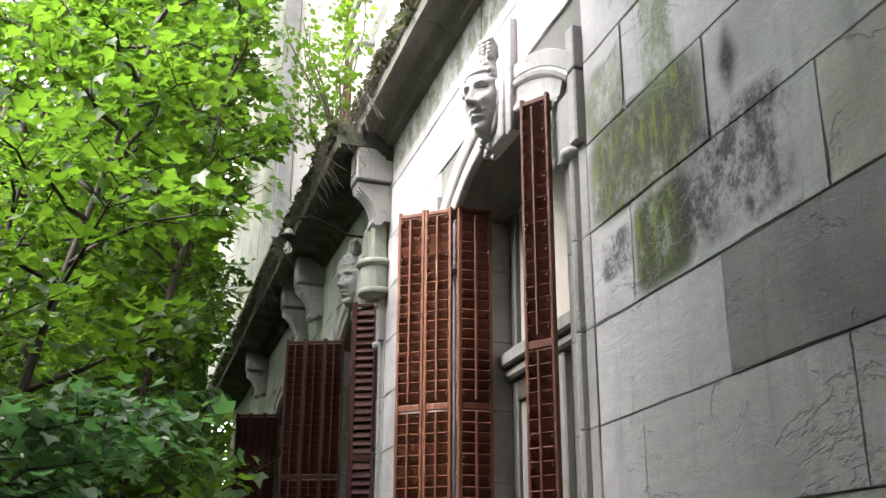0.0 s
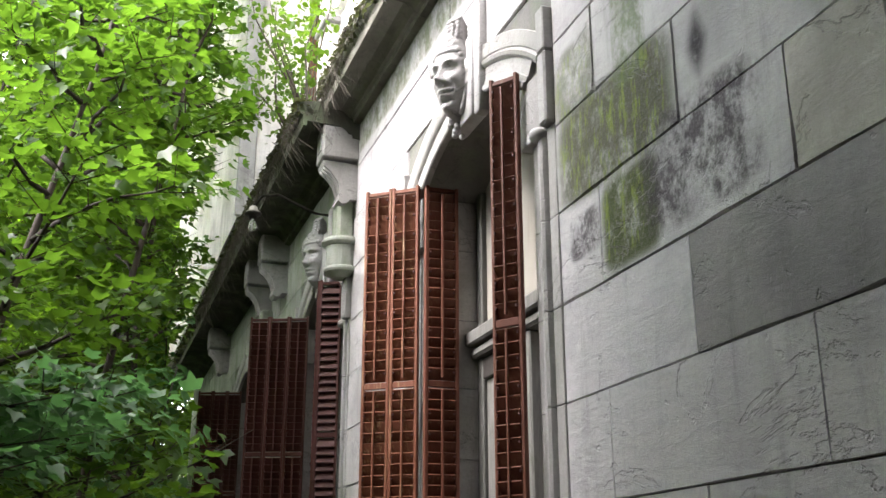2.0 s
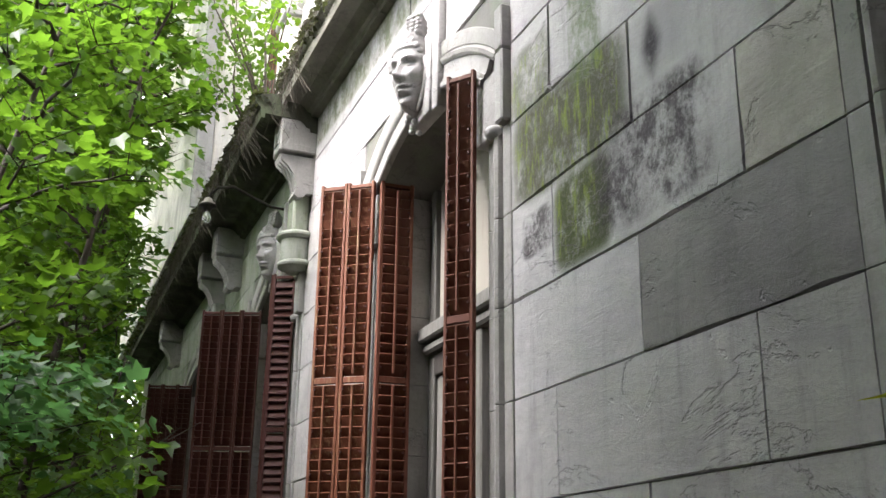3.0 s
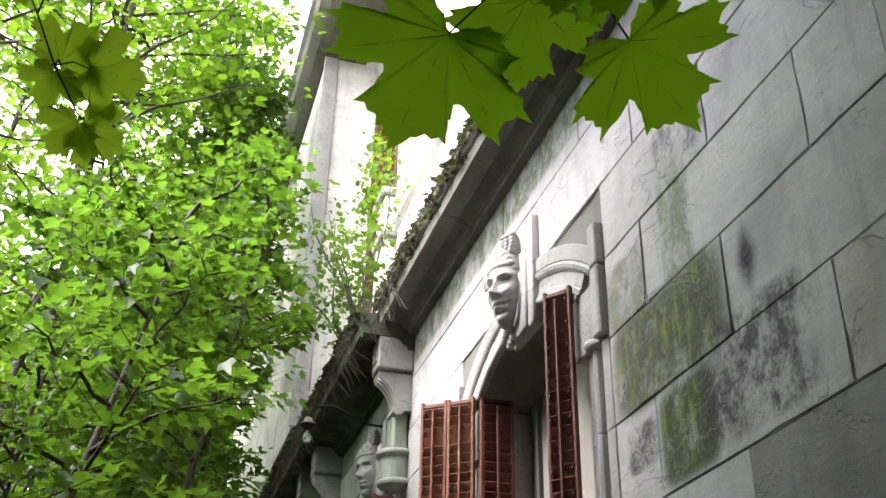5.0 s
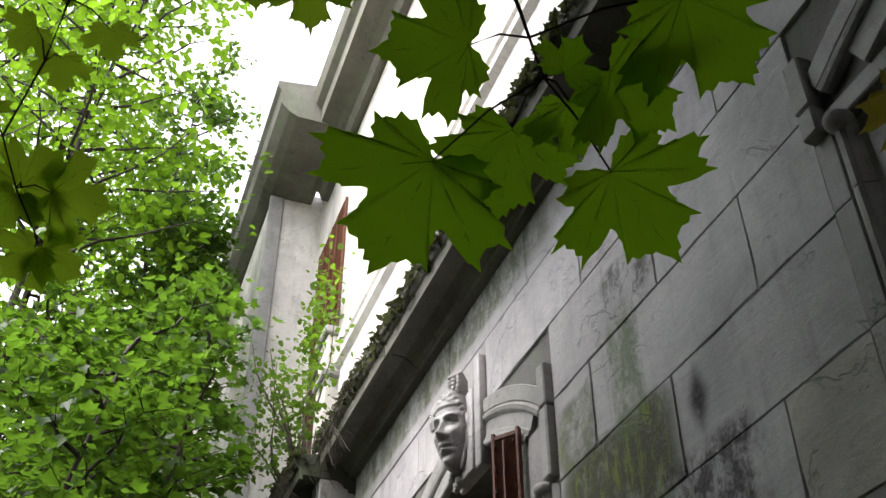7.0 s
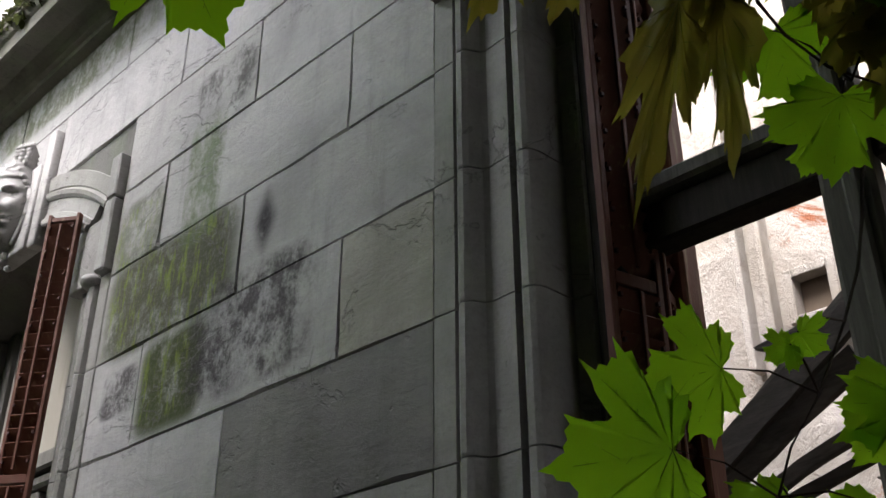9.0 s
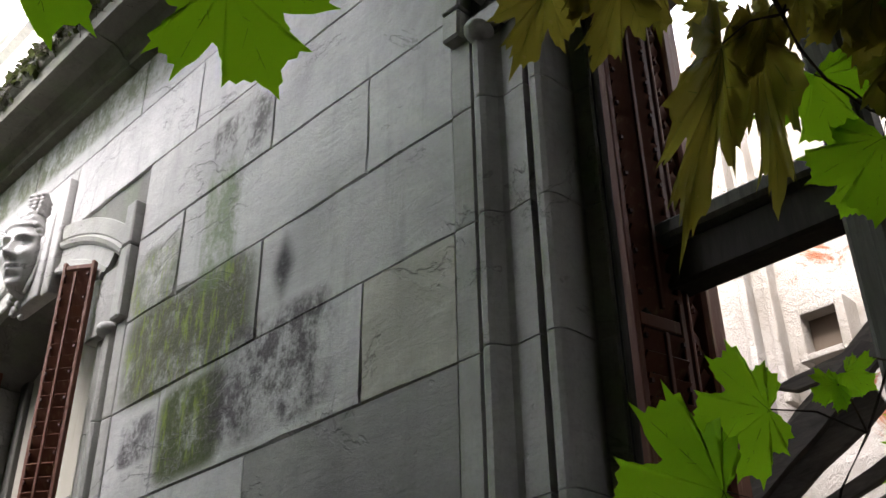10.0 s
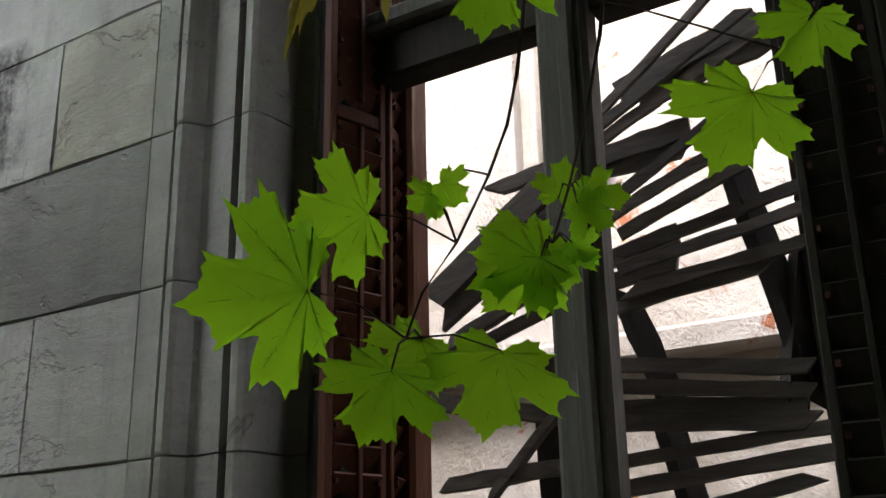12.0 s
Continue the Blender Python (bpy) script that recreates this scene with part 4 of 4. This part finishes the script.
    tree(x, y, 5.0, (0.1, 0.1), 540 + i, 6000, LEAF_FAR, 0.14, 1.2, 0.05, lambda q: q[0] < -0.2 * q[1] - 0.3, 0.04, PLAIN_SHAPE, "leafy undergrowth shrub of the wood")
tree(0.42, 10.0, 9.5, (0.0, 0.2), 560, 6000, LEAF_A, 0.085, 0.9, 0.3, off_house, 0.04, ROUND_SHAPE)
tree(0.45, 12.0, 11.0, (0.0, 0.2), 561, 6000, LEAF_A, 0.095, 1.0, 0.3, off_house, 0.04, ROUND_SHAPE)
# undergrowth and thicket that close the wood
for i in range(14):
    y = 11.5 + 1.3 * i
    x = -0.16 * y + 0.22 * y * ((i * 0.618 + 0.3) % 1)
    tree(min(x, 0.6), y, far_rnd.uniform(3.0, 5.5), (0.2, 0), 400 + i, 2600, LEAF_FAR, 0.13, 1.5, 0.03, lambda q: q[0] < 0.85, 0.03, OVAL_SHAPE, "leafy undergrowth shrub of the wood")


def over_path(q):
    """Crowns arch high over the stand and come down only beside and behind it."""
    d = math.hypot(q[0] - 0.15, q[1] - 0.1)
    return q[0] < 1.05 and (q[2] > 2.1 + 1.35 * d or (q[1] < -0.6 and d > 1.4) or (q[0] < -1.6 and q[1] < 3.2))


def near_roof(q):
    return (q[1] < 2.1 and over_path(q)) or (q[0] < -0.95 - 0.1 * max(q[1] - 3, 0) and q[1] < 4.2)


for i, (x, y, h) in enumerate(((0.25, 11.6, 4.6), (0.5, 13.2, 4.2), (0.3, 14.8, 5.0), (0.55, 16.2, 5.5), (-0.6, 19, 8), (1.0, 19.5, 8), (2.4, 20, 9), (-2.4, 20, 9), (-4.2, 20, 10))):
    tree(x, y, h, (0.1, 0), 450 + i, 4200, LEAF_FAR, 0.11 if i < 4 else 0.2, 1.0 if i < 4 else 2.0, 0.03, lambda q: q[0] < 0.95 or q[1] > 17.6, 0.03, OVAL_SHAPE, "leafy undergrowth shrub of the wood")
# unseen trees added over, beside and behind the viewer to shade the near wall
for i, (x, y, h) in enumerate(((-2.0, 0.9, 9.0), (-0.9, 0.0, 9.0), (0.4, -0.9, 8.0), (-2.2, 2.3, 8.0), (-3.0, 2.6, 8.5), (-1.9, 1.5, 7.0), (-3.2, 1.6, 9.0), (-2.4, 0.2, 8.0), (-2.8, -1.0, 8.0), (-2.5, 3.4, 7.5))):
    tree(x, y, h, (1.0, 0.4), 380 + i, 11000, LEAF_A, 0.19, 3.0 if i < 3 else 1.6, 0.45 if i < 3 else 0.05, near_roof, 0.1, PLAIN_SHAPE, label="unseen forest tree added over the path for shade")
for i, (x, y, h, lean) in enumerate(((-1.6, 0.1, 6.8, (1.9, 0.7)), (-1.4, -0.6, 6.2, (1.9, 1.0)), (-0.5, -1.0, 5.8, (0.9, 1.3)), (0.7, -1.3, 6.0, (0.1, 1.6)))):
    tree(x, y, h, lean, 500 + i, 9000, LEAF_A, 0.17, 1.7, 0.5, near_roof, 0.07, PLAIN_SHAPE, label="unseen forest tree added over the path for shade")
for i, (x, y) in enumerate(((0.9, -2.2), (-0.3, -1.9), (0.5, -3.2), (-1.2, -2.2), (1.1, -3.8))):
    tree(x, y, 6.5, (0.2, -0.1), 520 + i, 8000, LEAF_A, 0.18, 1.5, 0.04, near_roof, 0.07, PLAIN_SHAPE, label="unseen forest tree added behind the path for shade")
for i, (x, y, h, low) in enumerate(((-2.4, -0.6, 7.5, 0.12), (-0.6, -2.6, 8.0, 0.12), (0.6, -1.9, 6.5, 0.15), (-2.6, 1.0, 8.0, 0.1), (-3.0, -3.5, 9, 0.1), (-3.8, 0.6, 8.5, 0.1), (-1.0, -0.9, 6.0, 0.3), (-5.5, -3.5, 10, 0.1), (0.2, -4.5, 9, 0.1), (-1.7, 0.6, 7.0, 0.2))):
    tree(x, y, h, (0.8, 0.6), 300 + i, 6500, LEAF_A, 0.15, 2.4, low, near_roof, 0.09, PLAIN_SHAPE, label="unseen forest tree added over the path for shade")
for i, (x, y, h) in enumerate(((-9, -3, 11), (-7, -8, 11), (-1, -9, 11), (-15, 6, 8), (-9, 17, 10), (-14, 13, 9))):
    tree(x, y, h, (0.3, 0.3), 350 + i, 3500, LEAF_FAR, 0.24, 3.0, 0.06, lambda q: q[0] < 0.9, 0.12, OVAL_SHAPE, "tall leafy forest tree behind the saplings")


# ---- near maple leaves ----
def maple_outline():
    """Half outline of a five-lobed toothed leaf, from the stalk round to the tip; stalk at 0, tip at y = 1."""
    right = [(0.0, 0.0), (0.10, -0.10), (0.26, -0.20), (0.40, -0.20), (0.47, -0.10), (0.60, -0.10), (0.55, 0.03), (0.50, 0.09), (0.66, 0.13), (0.80, 0.17), (0.92, 0.29), (0.78, 0.34),
             (0.74, 0.44), (0.80, 0.58), (0.64, 0.55), (0.50, 0.52), (0.33, 0.44), (0.32, 0.56), (0.36, 0.685), (0.42, 0.81), (0.28, 0.81), (0.16, 0.86), (0.09, 0.93), (0.0, 1.06)]
    return right


def round_points(pts):
    """Hollow the edge between the teeth, as the leaf's sinuses are."""
    out = []
    for a, b in zip(pts, pts[1:]):
        a, b = V((*a, 0)), V((*b, 0))
        m = (a + b) / 2
        out += [a, m * 0.93 + V((0, 0.25, 0)) * 0.07]
    out.append(V((*pts[-1], 0)))
    return out


def maple_mesh(name, mat, seed, ragged=0.0):
    r = random.Random(seed)
    half = round_points(maple_outline())
    ring = half + [V((-p.x, p.y, 0)) for p in half[-2:0:-1]]
    ring = [p * (1 + r.uniform(-0.035, 0.035) - (ragged * r.random() ** 3)) for p in ring]
    hub = V((0, 0.02, 0))
    bm = bmesh.new()

    def lift(p):
        rr = p.length
        z = -0.16 * rr * rr + 0.018 * math.cos(5 * math.atan2(p.x, p.y + 0.001)) * rr + 0.03 * noise.noise(p * 3 + V((seed, 0, 0)))
        if ragged:
            z += 0.22 * noise.noise(p * 2.3 + V((0, seed, 0)))
        return V((p.x, p.y, z))
    levels = [0.28, 0.55, 0.8, 1.0]
    rows = [[bm.verts.new(lift(hub + (p - hub) * s)) for p in ring] for s in levels]
    c = bm.verts.new(lift(hub))
    n = len(ring)
    for i in range(n):
        j = (i + 1) % n
        bm.faces.new((c, rows[0][i], rows[0][j]))
        for a, b in zip(rows, rows[1:]):
            bm.faces.new((a[i], b[i], b[j], a[j]))
    veins = bmesh.new()
    for vx, vy in ((0, 0.98), (0.72, 0.52), (-0.72, 0.52), (0.52, -0.08), (-0.52, -0.08)):
        ln = [lift(V((vx * f, 0.02 + (vy - 0.02) * f, 0))) + V((0, 0, -0.004)) for f in (0, 0.25, 0.5, 0.75, 0.97)]
        tube(veins, ln, [0.006, 0.005, 0.004, 0.003, 0.0015], 4)
        for f, sgn in ((0.35, 1), (0.45, -1), (0.6, 1), (0.7, -1)):
            s = V((vx * f, vy * f, 0))
            dv = V((vx, vy, 0)).normalized()
            e = s + (dv + V((-dv.y, dv.x, 0)) * sgn * 0.8) * 0.17
            tube(veins, [lift(s) + V((0, 0, -0.003)), lift(e) + V((0, 0, -0.003))], [0.0025, 0.001], 4)
    me = mesh(name, bm, mat)
    me.shade_smooth()
    return me, mesh("venation", veins, VEIN)


FRESH = [maple_mesh("leaf", LEAF_NEAR, s) for s in (1, 2, 3)]
WITHERED = [maple_mesh("leaf", LEAF_BROWN, s, 0.12) for s in (5, 6)]
YELLOWED = [maple_mesh("leaf", LEAF_YELLOW, 9, 0.04)]
SKYLIT = [maple_mesh("leaf", LEAF_SKYLIT, s) for s in (11, 12)]
CANOPY = [
    (0.272, 0.926, 2.420, 0.174, 0.959, 2.405),
    (0.262, 1.016, 2.324, 0.221, 1.106, 2.219),
    (0.346, 0.989, 2.376, 0.362, 1.063, 2.298),
    (0.452, 0.964, 2.322, 0.534, 0.986, 2.235),
    (0.424, 0.893, 2.402, 0.499, 0.894, 2.339),
    (0.454, 0.785, 2.419, 0.555, 0.821, 2.352),
    (0.365, 0.892, 2.373, 0.380, 0.866, 2.414),
    (0.395, 0.939, 2.388, 0.432, 0.981, 2.347),
]
SIDE = [
    (-0.244, 1.731, 2.727, -0.188, 1.688, 2.794),
    (-0.197, 1.737, 2.734, -0.088, 1.734, 2.727),
    (-0.245, 1.712, 2.695, -0.263, 1.746, 2.636),
    (-0.199, 1.780, 2.645, -0.241, 1.800, 2.582),
    (-0.188, 1.788, 2.647, -0.113, 1.816, 2.621),
    (-0.160, 1.532, 2.958, -0.141, 1.575, 2.917),
    (-0.267, 1.511, 2.893, -0.306, 1.549, 2.863),
    (-0.227, 1.582, 2.910, -0.216, 1.623, 2.861),
    (-0.241, 1.484, 2.999, -0.193, 1.509, 3.008),
    (-0.318, 1.581, 2.769, -0.298, 1.616, 2.741),
]
SIDE_B = [
    (0.050, 1.267, 2.886, 0.067, 1.310, 2.842),
    (0.133, 1.249, 2.883, 0.155, 1.309, 2.824),
    (0.191, 1.251, 2.923, 0.198, 1.298, 2.891),
    (0.098, 1.265, 2.896, 0.091, 1.301, 2.858),
]
BROWN = [
    (0.776, 0.808, 2.427, 0.804, 0.897, 2.355),
    (0.817, 0.734, 2.410, 0.841, 0.803, 2.329),
    (0.896, 0.671, 2.322, 0.966, 0.799, 2.122),
    (0.930, 0.640, 2.333, 1.011, 0.693, 2.155),
    (0.910, 0.574, 2.352, 0.952, 0.624, 2.312),
    (0.894, 0.669, 2.381, 0.891, 0.707, 2.348),
    (0.826, 0.702, 2.412, 0.888, 0.740, 2.358),
    (0.967, 0.552, 2.375, 1.017, 0.573, 2.329),
    (0.919, 0.620, 2.354, 0.946, 0.678, 2.291),
    (0.787, 0.762, 2.434, 0.803, 0.796, 2.373),
]
BROWN_TOP = [
    (0.973, 0.526, 2.354, 1.025, 0.583, 2.283),
    (0.996, 0.490, 2.338, 1.055, 0.554, 2.253),
    (0.966, 0.556, 2.352, 0.978, 0.614, 2.330),
    (1.017, 0.540, 2.294, 1.074, 0.523, 2.236),
    (1.046, 0.503, 2.267, 1.082, 0.564, 2.204),
    (0.979, 0.464, 2.366, 0.987, 0.541, 2.348),
]
BROWN_G = [
    (1.001, 0.620, 2.310, 1.061, 0.636, 2.246),
    (1.071, 0.588, 2.243, 1.096, 0.629, 2.156),
    (1.031, 0.498, 2.286, 1.051, 0.546, 2.266),
    (0.964, 0.479, 2.349, 0.996, 0.520, 2.317),
]
LOW = [
    (1.091, 0.859, 1.908, 0.992, 0.957, 1.883),
    (1.143, 0.815, 2.007, 1.089, 0.895, 1.992),
    (1.166, 0.799, 1.821, 1.153, 0.836, 1.736),
    (1.240, 0.806, 1.872, 1.211, 0.846, 1.812),
    (1.263, 0.709, 1.848, 1.252, 0.733, 1.745),
    (1.160, 0.737, 2.019, 1.148, 0.765, 2.004),
    (1.163, 0.727, 2.032, 1.190, 0.706, 2.011),
    (1.182, 0.744, 2.020, 1.205, 0.755, 2.003),
]
LOW_B = [
    (1.290, 0.637, 2.032, 1.288, 0.622, 2.085),
    (1.287, 0.602, 2.028, 1.303, 0.548, 2.020),
    (1.264, 0.600, 2.010, 1.285, 0.565, 1.979),
    (1.280, 0.651, 1.968, 1.231, 0.730, 1.925),
    (1.261, 0.650, 1.953, 1.259, 0.732, 1.893),
    (1.301, 0.635, 1.978, 1.307, 0.640, 1.918),
    (1.293, 0.624, 1.974, 1.331, 0.606, 1.951),
]
LOW_C = [
    (1.384, 0.413, 2.152, 1.418, 0.482, 2.067),
    (1.351, 0.323, 2.214, 1.370, 0.357, 2.148),
    (1.165, 0.650, 2.273, 1.169, 0.690, 2.226),
]
NEAR = [
    (0.299, 0.367, 1.591, 0.261, 0.432, 1.590),
    (0.348, 0.391, 1.581, 0.338, 0.398, 1.555),
]


def maple_branch(label, rows, stem, kinds, facing, group="maple branches", wide=1.0, thick=1.0):
    """A twig with stalked leaves; each row is the stalk's end and the tip of the middle lobe."""
    b = thing("maple_branch", label, "branch", group)
    bm = bmesh.new()
    stem = [V(p) for p in stem]
    tube(bm, stem, [(0.0032 - 0.0018 * i / (len(stem) - 1)) * thick for i in range(len(stem))], 6)
    part("twig", bm, TWIG, b, smooth=True)
    r = random.Random(len(rows) * 7 + 1)
    for i, (ax, ay, az, bx, by, bz) in enumerate(rows):
        p, q = V((ax, ay, az)), V((bx, by, bz))
        yv = (q - p)
        size = yv.length
        broad = wide[i % len(wide)] if isinstance(wide, tuple) else wide
        yv.normalize()
        nv = V(facing) - p
        nv = (nv - yv * nv.dot(yv)).normalized()
        nv = (nv + V((r.uniform(-0.25, 0.25), r.uniform(-0.25, 0.25), r.uniform(-0.25, 0.25)))).normalized()
        nv = (nv - yv * nv.dot(yv)).normalized()
        xv = yv.cross(nv)
        me, vn = kinds[i % len(kinds)]
        leaf = new("leaf", me)
        leaf.parent = b
        leaf.matrix_local = Matrix(((xv.x * size * broad, yv.x * size, nv.x * size, p.x), (xv.y * size * broad, yv.y * size, nv.y * size, p.y), (xv.z * size * broad, yv.z * size, nv.z * size, p.z), (0, 0, 0, 1)))
        v = new("venation", vn)
        v.parent = leaf
        near = min(stem, key=lambda s: (s - p).length)
        stalk = bmesh.new()
        m = p.lerp(near, 0.5) + V((0, 0, 0.012 * thick))
        tube(stalk, [p, m, near], [0.0012 * thick, 0.0014 * thick, 0.0016 * thick], 5)
        part("stalk", stalk, TWIG, b, smooth=True)
    return b


CANOPY_STEM = [(0.199, 0.764, 2.489), (0.274, 0.838, 2.446), (0.306, 0.868, 2.428), (0.327, 0.891, 2.415), (0.356, 0.921, 2.393)]
SIDE_STEM = [(-0.242, 1.223, 3.078), (-0.207, 1.363, 2.992), (-0.224, 1.457, 2.921), (-0.243, 1.542, 2.849), (-0.284, 1.643, 2.756), (-0.246, 1.698, 2.696), (-0.192, 1.752, 2.633)]
SIDE_STEM_B = [(0.050, 1.070, 2.997), (0.092, 1.165, 2.945), (0.117, 1.244, 2.898)]
BROWN_STEM = [(0.811, 0.566, 2.420), (0.875, 0.605, 2.372), (0.919, 0.608, 2.338), (0.960, 0.614, 2.319), (0.996, 0.607, 2.292), (1.040, 0.585, 2.261), (1.099, 0.533, 2.230)]
GREEN_STEM = [(0.957, 0.439, 2.381), (0.996, 0.483, 2.341), (1.034, 0.523, 2.294), (1.056, 0.570, 2.243)]
LOW_STEM = [(1.183, 0.609, 2.291), (1.202, 0.629, 2.230), (1.216, 0.647, 2.173), (1.225, 0.668, 2.115), (1.226, 0.697, 2.056), (1.213, 0.737, 1.974), (1.189, 0.771, 1.912), (1.189, 0.795, 1.861)]
LOW_STEM_B = [(1.224, 0.518, 2.326), (1.266, 0.557, 2.221), (1.280, 0.588, 2.130), (1.284, 0.619, 2.042), (1.286, 0.646, 1.976)]
LOW_STEM_C = [(1.309, 0.260, 2.332), (1.336, 0.287, 2.268), (1.350, 0.323, 2.214), (1.361, 0.363, 2.180)]
NEAR_STEM = [(0.435, 0.386, 1.535), (0.400, 0.384, 1.566), (0.353, 0.379, 1.585), (0.309, 0.370, 1.591)]
EYE = (0.1, 0.2, 1.56)
maple_branch("hanging maple twig with large dark green backlit leaves", CANOPY, CANOPY_STEM, FRESH, EYE)
maple_branch("hanging maple twig with yellowish green leaves brightened for sky light", SIDE, SIDE_STEM, SKYLIT, EYE)
maple_branch("small maple twig with green leaves", SIDE_B, SIDE_STEM_B, SKYLIT, EYE)
maple_branch("maple twig with withered, spotted brown leaves", BROWN, BROWN_STEM, WITHERED, EYE, wide=(0.55, 0.6, 0.22, 0.26, 0.5, 0.7, 0.5, 0.5, 0.4, 0.6))
maple_branch("shaded maple twig with dull olive brown leaves", BROWN_TOP, GREEN_STEM, WITHERED, EYE, wide=0.8)
maple_branch("maple twig with spotted green leaves", BROWN_G, GREEN_STEM, FRESH, EYE)
maple_branch("low maple twig with bright green leaves before the window", LOW, LOW_STEM, FRESH, EYE)
maple_branch("small-leaved green maple twig before the grey mullion", LOW_B, LOW_STEM_B, FRESH, EYE, wide=0.8)
maple_branch("maple twig with green leaves before the dark shutter", LOW_C, LOW_STEM_C, FRESH, EYE)
maple_branch("drooping twig with a yellowing and a brown maple leaf", NEAR, NEAR_STEM, YELLOWED + WITHERED[:1], EYE, wide=(0.22, 0.7), thick=0.25)


# ---- growth on the eave ----
g = np.random.default_rng(9)
moss = thing("eave_growth", "moss, dead grass and roots hanging from the eave", "plants", kind="stuff")
n = 12000
y = g.uniform(2.5, 15.5, n)
near_part = y < 6.7
lipx = np.where(near_part, X - 0.295, X - 0.435)
c = np.stack([lipx + np.abs(g.normal(0.0, 0.05, n)) - 0.012, y, np.where(near_part, 4.945, 4.825) + g.normal(0, 0.03, n)], 1)
w = np.stack([g.normal(-0.5, 0.4, n), g.normal(0, 0.5, n), g.normal(0.1, 0.5, n)], 1)
leaf_cloud("moss", c, w, g.uniform(0.02, 0.065, n), PLAIN_SHAPE, MOSS, moss, 5, 0.5, 0.2)
bm = bmesh.new()
vr = random.Random(3)
for i in range(640):
    yy = vr.uniform(5.6, 12.5) if i < 520 else vr.uniform(3.0, 6.0)
    x0, top = (X - 0.31, 4.96) if yy < 6.7 else (X - 0.45, 4.84)
    ln = vr.uniform(0.08, 0.5) if yy > 6.0 else vr.uniform(0.04, 0.16)
    p = V((x0 + 0.03, yy, top))
    q = V((x0 - vr.uniform(0.0, 0.06), yy + vr.uniform(-0.1, 0.1), top - 0.01 - ln * 0.4))
    e = V((x0 + vr.uniform(-0.08, 0.12), yy + vr.uniform(-0.25, 0.25), top - 0.01 - ln))
    tube(bm, [p, q, e], [0.0024, 0.0019, 0.0012], 4)
part("dead_vine", bm, VINE, moss)
sap = thing("ledge_sapling", "small sapling with sparse leaves rooted on the eave", "plant")
bm = bmesh.new()
sr = random.Random(8)
ends = []
for i in range(9):
    a = V((1.36 + sr.uniform(-0.06, 0.06), 7.3 + sr.uniform(-0.25, 0.25), 4.86))
    d = V((sr.uniform(-0.55, 0.15), sr.uniform(-0.4, 0.4), 1)).normalized()
    ln = sr.uniform(0.6, 1.6)
    pts = [a + d * ln * f + V((0.05 * math.sin(f * 6 + i), 0.05 * math.cos(f * 5 + i), 0)) for f in (0, 0.25, 0.5, 0.75, 1)]
    tube(bm, pts, [0.014, 0.011, 0.008, 0.005, 0.003], 5)
    ends += [pts[k].lerp(pts[k + 1], sr.random()) for k in (1, 2, 3) for _ in range(26)]
tagged(part("stem_work", bm, VINE, sap), kind="stuff")
E_ = np.array([tuple(p) for p in ends]) + g.normal(0, 0.09, (len(ends), 3))
leaf_cloud("foliage", E_, g.normal(0, 1, (len(ends), 3)), g.uniform(0.03, 0.07, len(ends)), OVAL_SHAPE, LEAF_FAR, sap, 6)

vine = thing("climbing_vine", "yellowish green vine climbing beside the upper window", "plant")
bm = bmesh.new()
for i in range(6):
    y0 = 7.9 + 0.16 * i
    tube(bm, [(1.58, y0, 4.98), (1.66, y0 + 0.1, 5.7), (1.74, y0 + sr.uniform(-0.1, 0.2), 6.6), (1.78, y0 + sr.uniform(-0.2, 0.3), 7.4)], [0.012, 0.010, 0.007, 0.004], 5)
tagged(part("stem_work", bm, VINE, vine), kind="stuff")
n = 420
c = np.stack([g.normal(1.64, 0.06, n), g.normal(8.25, 0.32, n), g.normal(6.9, 0.38, n)], 1)
leaf_cloud("foliage", c, g.normal(0, 1, (n, 3)), g.uniform(0.04, 0.09, n), OVAL_SHAPE, LEAF_BACKLIT, vine, 16)

# ---- bulb lamp on a bent pipe ----
lamp = thing("bulb_lamp", "old white enamel lamp holder with a bare bulb", "lamp")
bm = bmesh.new()
tube(bm, [(1.66, 7.45, 4.30), (1.56, 7.47, 4.31), (1.42, 7.50, 4.38), (1.28, 7.53, 4.45), (1.17, 7.55, 4.43), (1.115, 7.55, 4.37), (1.105, 7.55, 4.30)], [0.011] * 7, 6)
part("pipe", bm, DARK_SHADED_WOOD, lamp, smooth=True)


def turned(rows, at, n=16):
    bm = bmesh.new()
    rings = [[bm.verts.new((at[0] + r * math.cos(6.2832 * i / n), at[1] + r * math.sin(6.2832 * i / n), at[2] + z)) for i in range(n)] for r, z in rows]
    for p, q in zip(rings, rings[1:]):
        for i in range(n):
            bm.faces.new((p[i], p[(i + 1) % n], q[(i + 1) % n], q[i]))
    bm.faces.new(rings[0])
    bm.faces.new(rings[-1])
    bmesh.ops.recalc_face_normals(bm, faces=bm.faces)
    return bm


part("holder", turned([(0.015, 0.05), (0.03, 0.04), (0.036, 0.012), (0.055, 0.004), (0.058, -0.005)], (1.105, 7.55, 4.29)), WHITE_WOOD, lamp, smooth=True)
part("collar", turned([(0.05, -0.006), (0.064, -0.008), (0.064, -0.02), (0.035, -0.026), (0.028, -0.055)], (1.105, 7.55, 4.29)), DARK_SHADED_WOOD, lamp, smooth=True)
part("bulb", turned([(0.014, 0.0), (0.016, -0.015), (0.028, -0.04), (0.033, -0.062), (0.027, -0.085), (0.01, -0.097)], (1.105, 7.55, 4.24)), BULB, lamp, smooth=True)
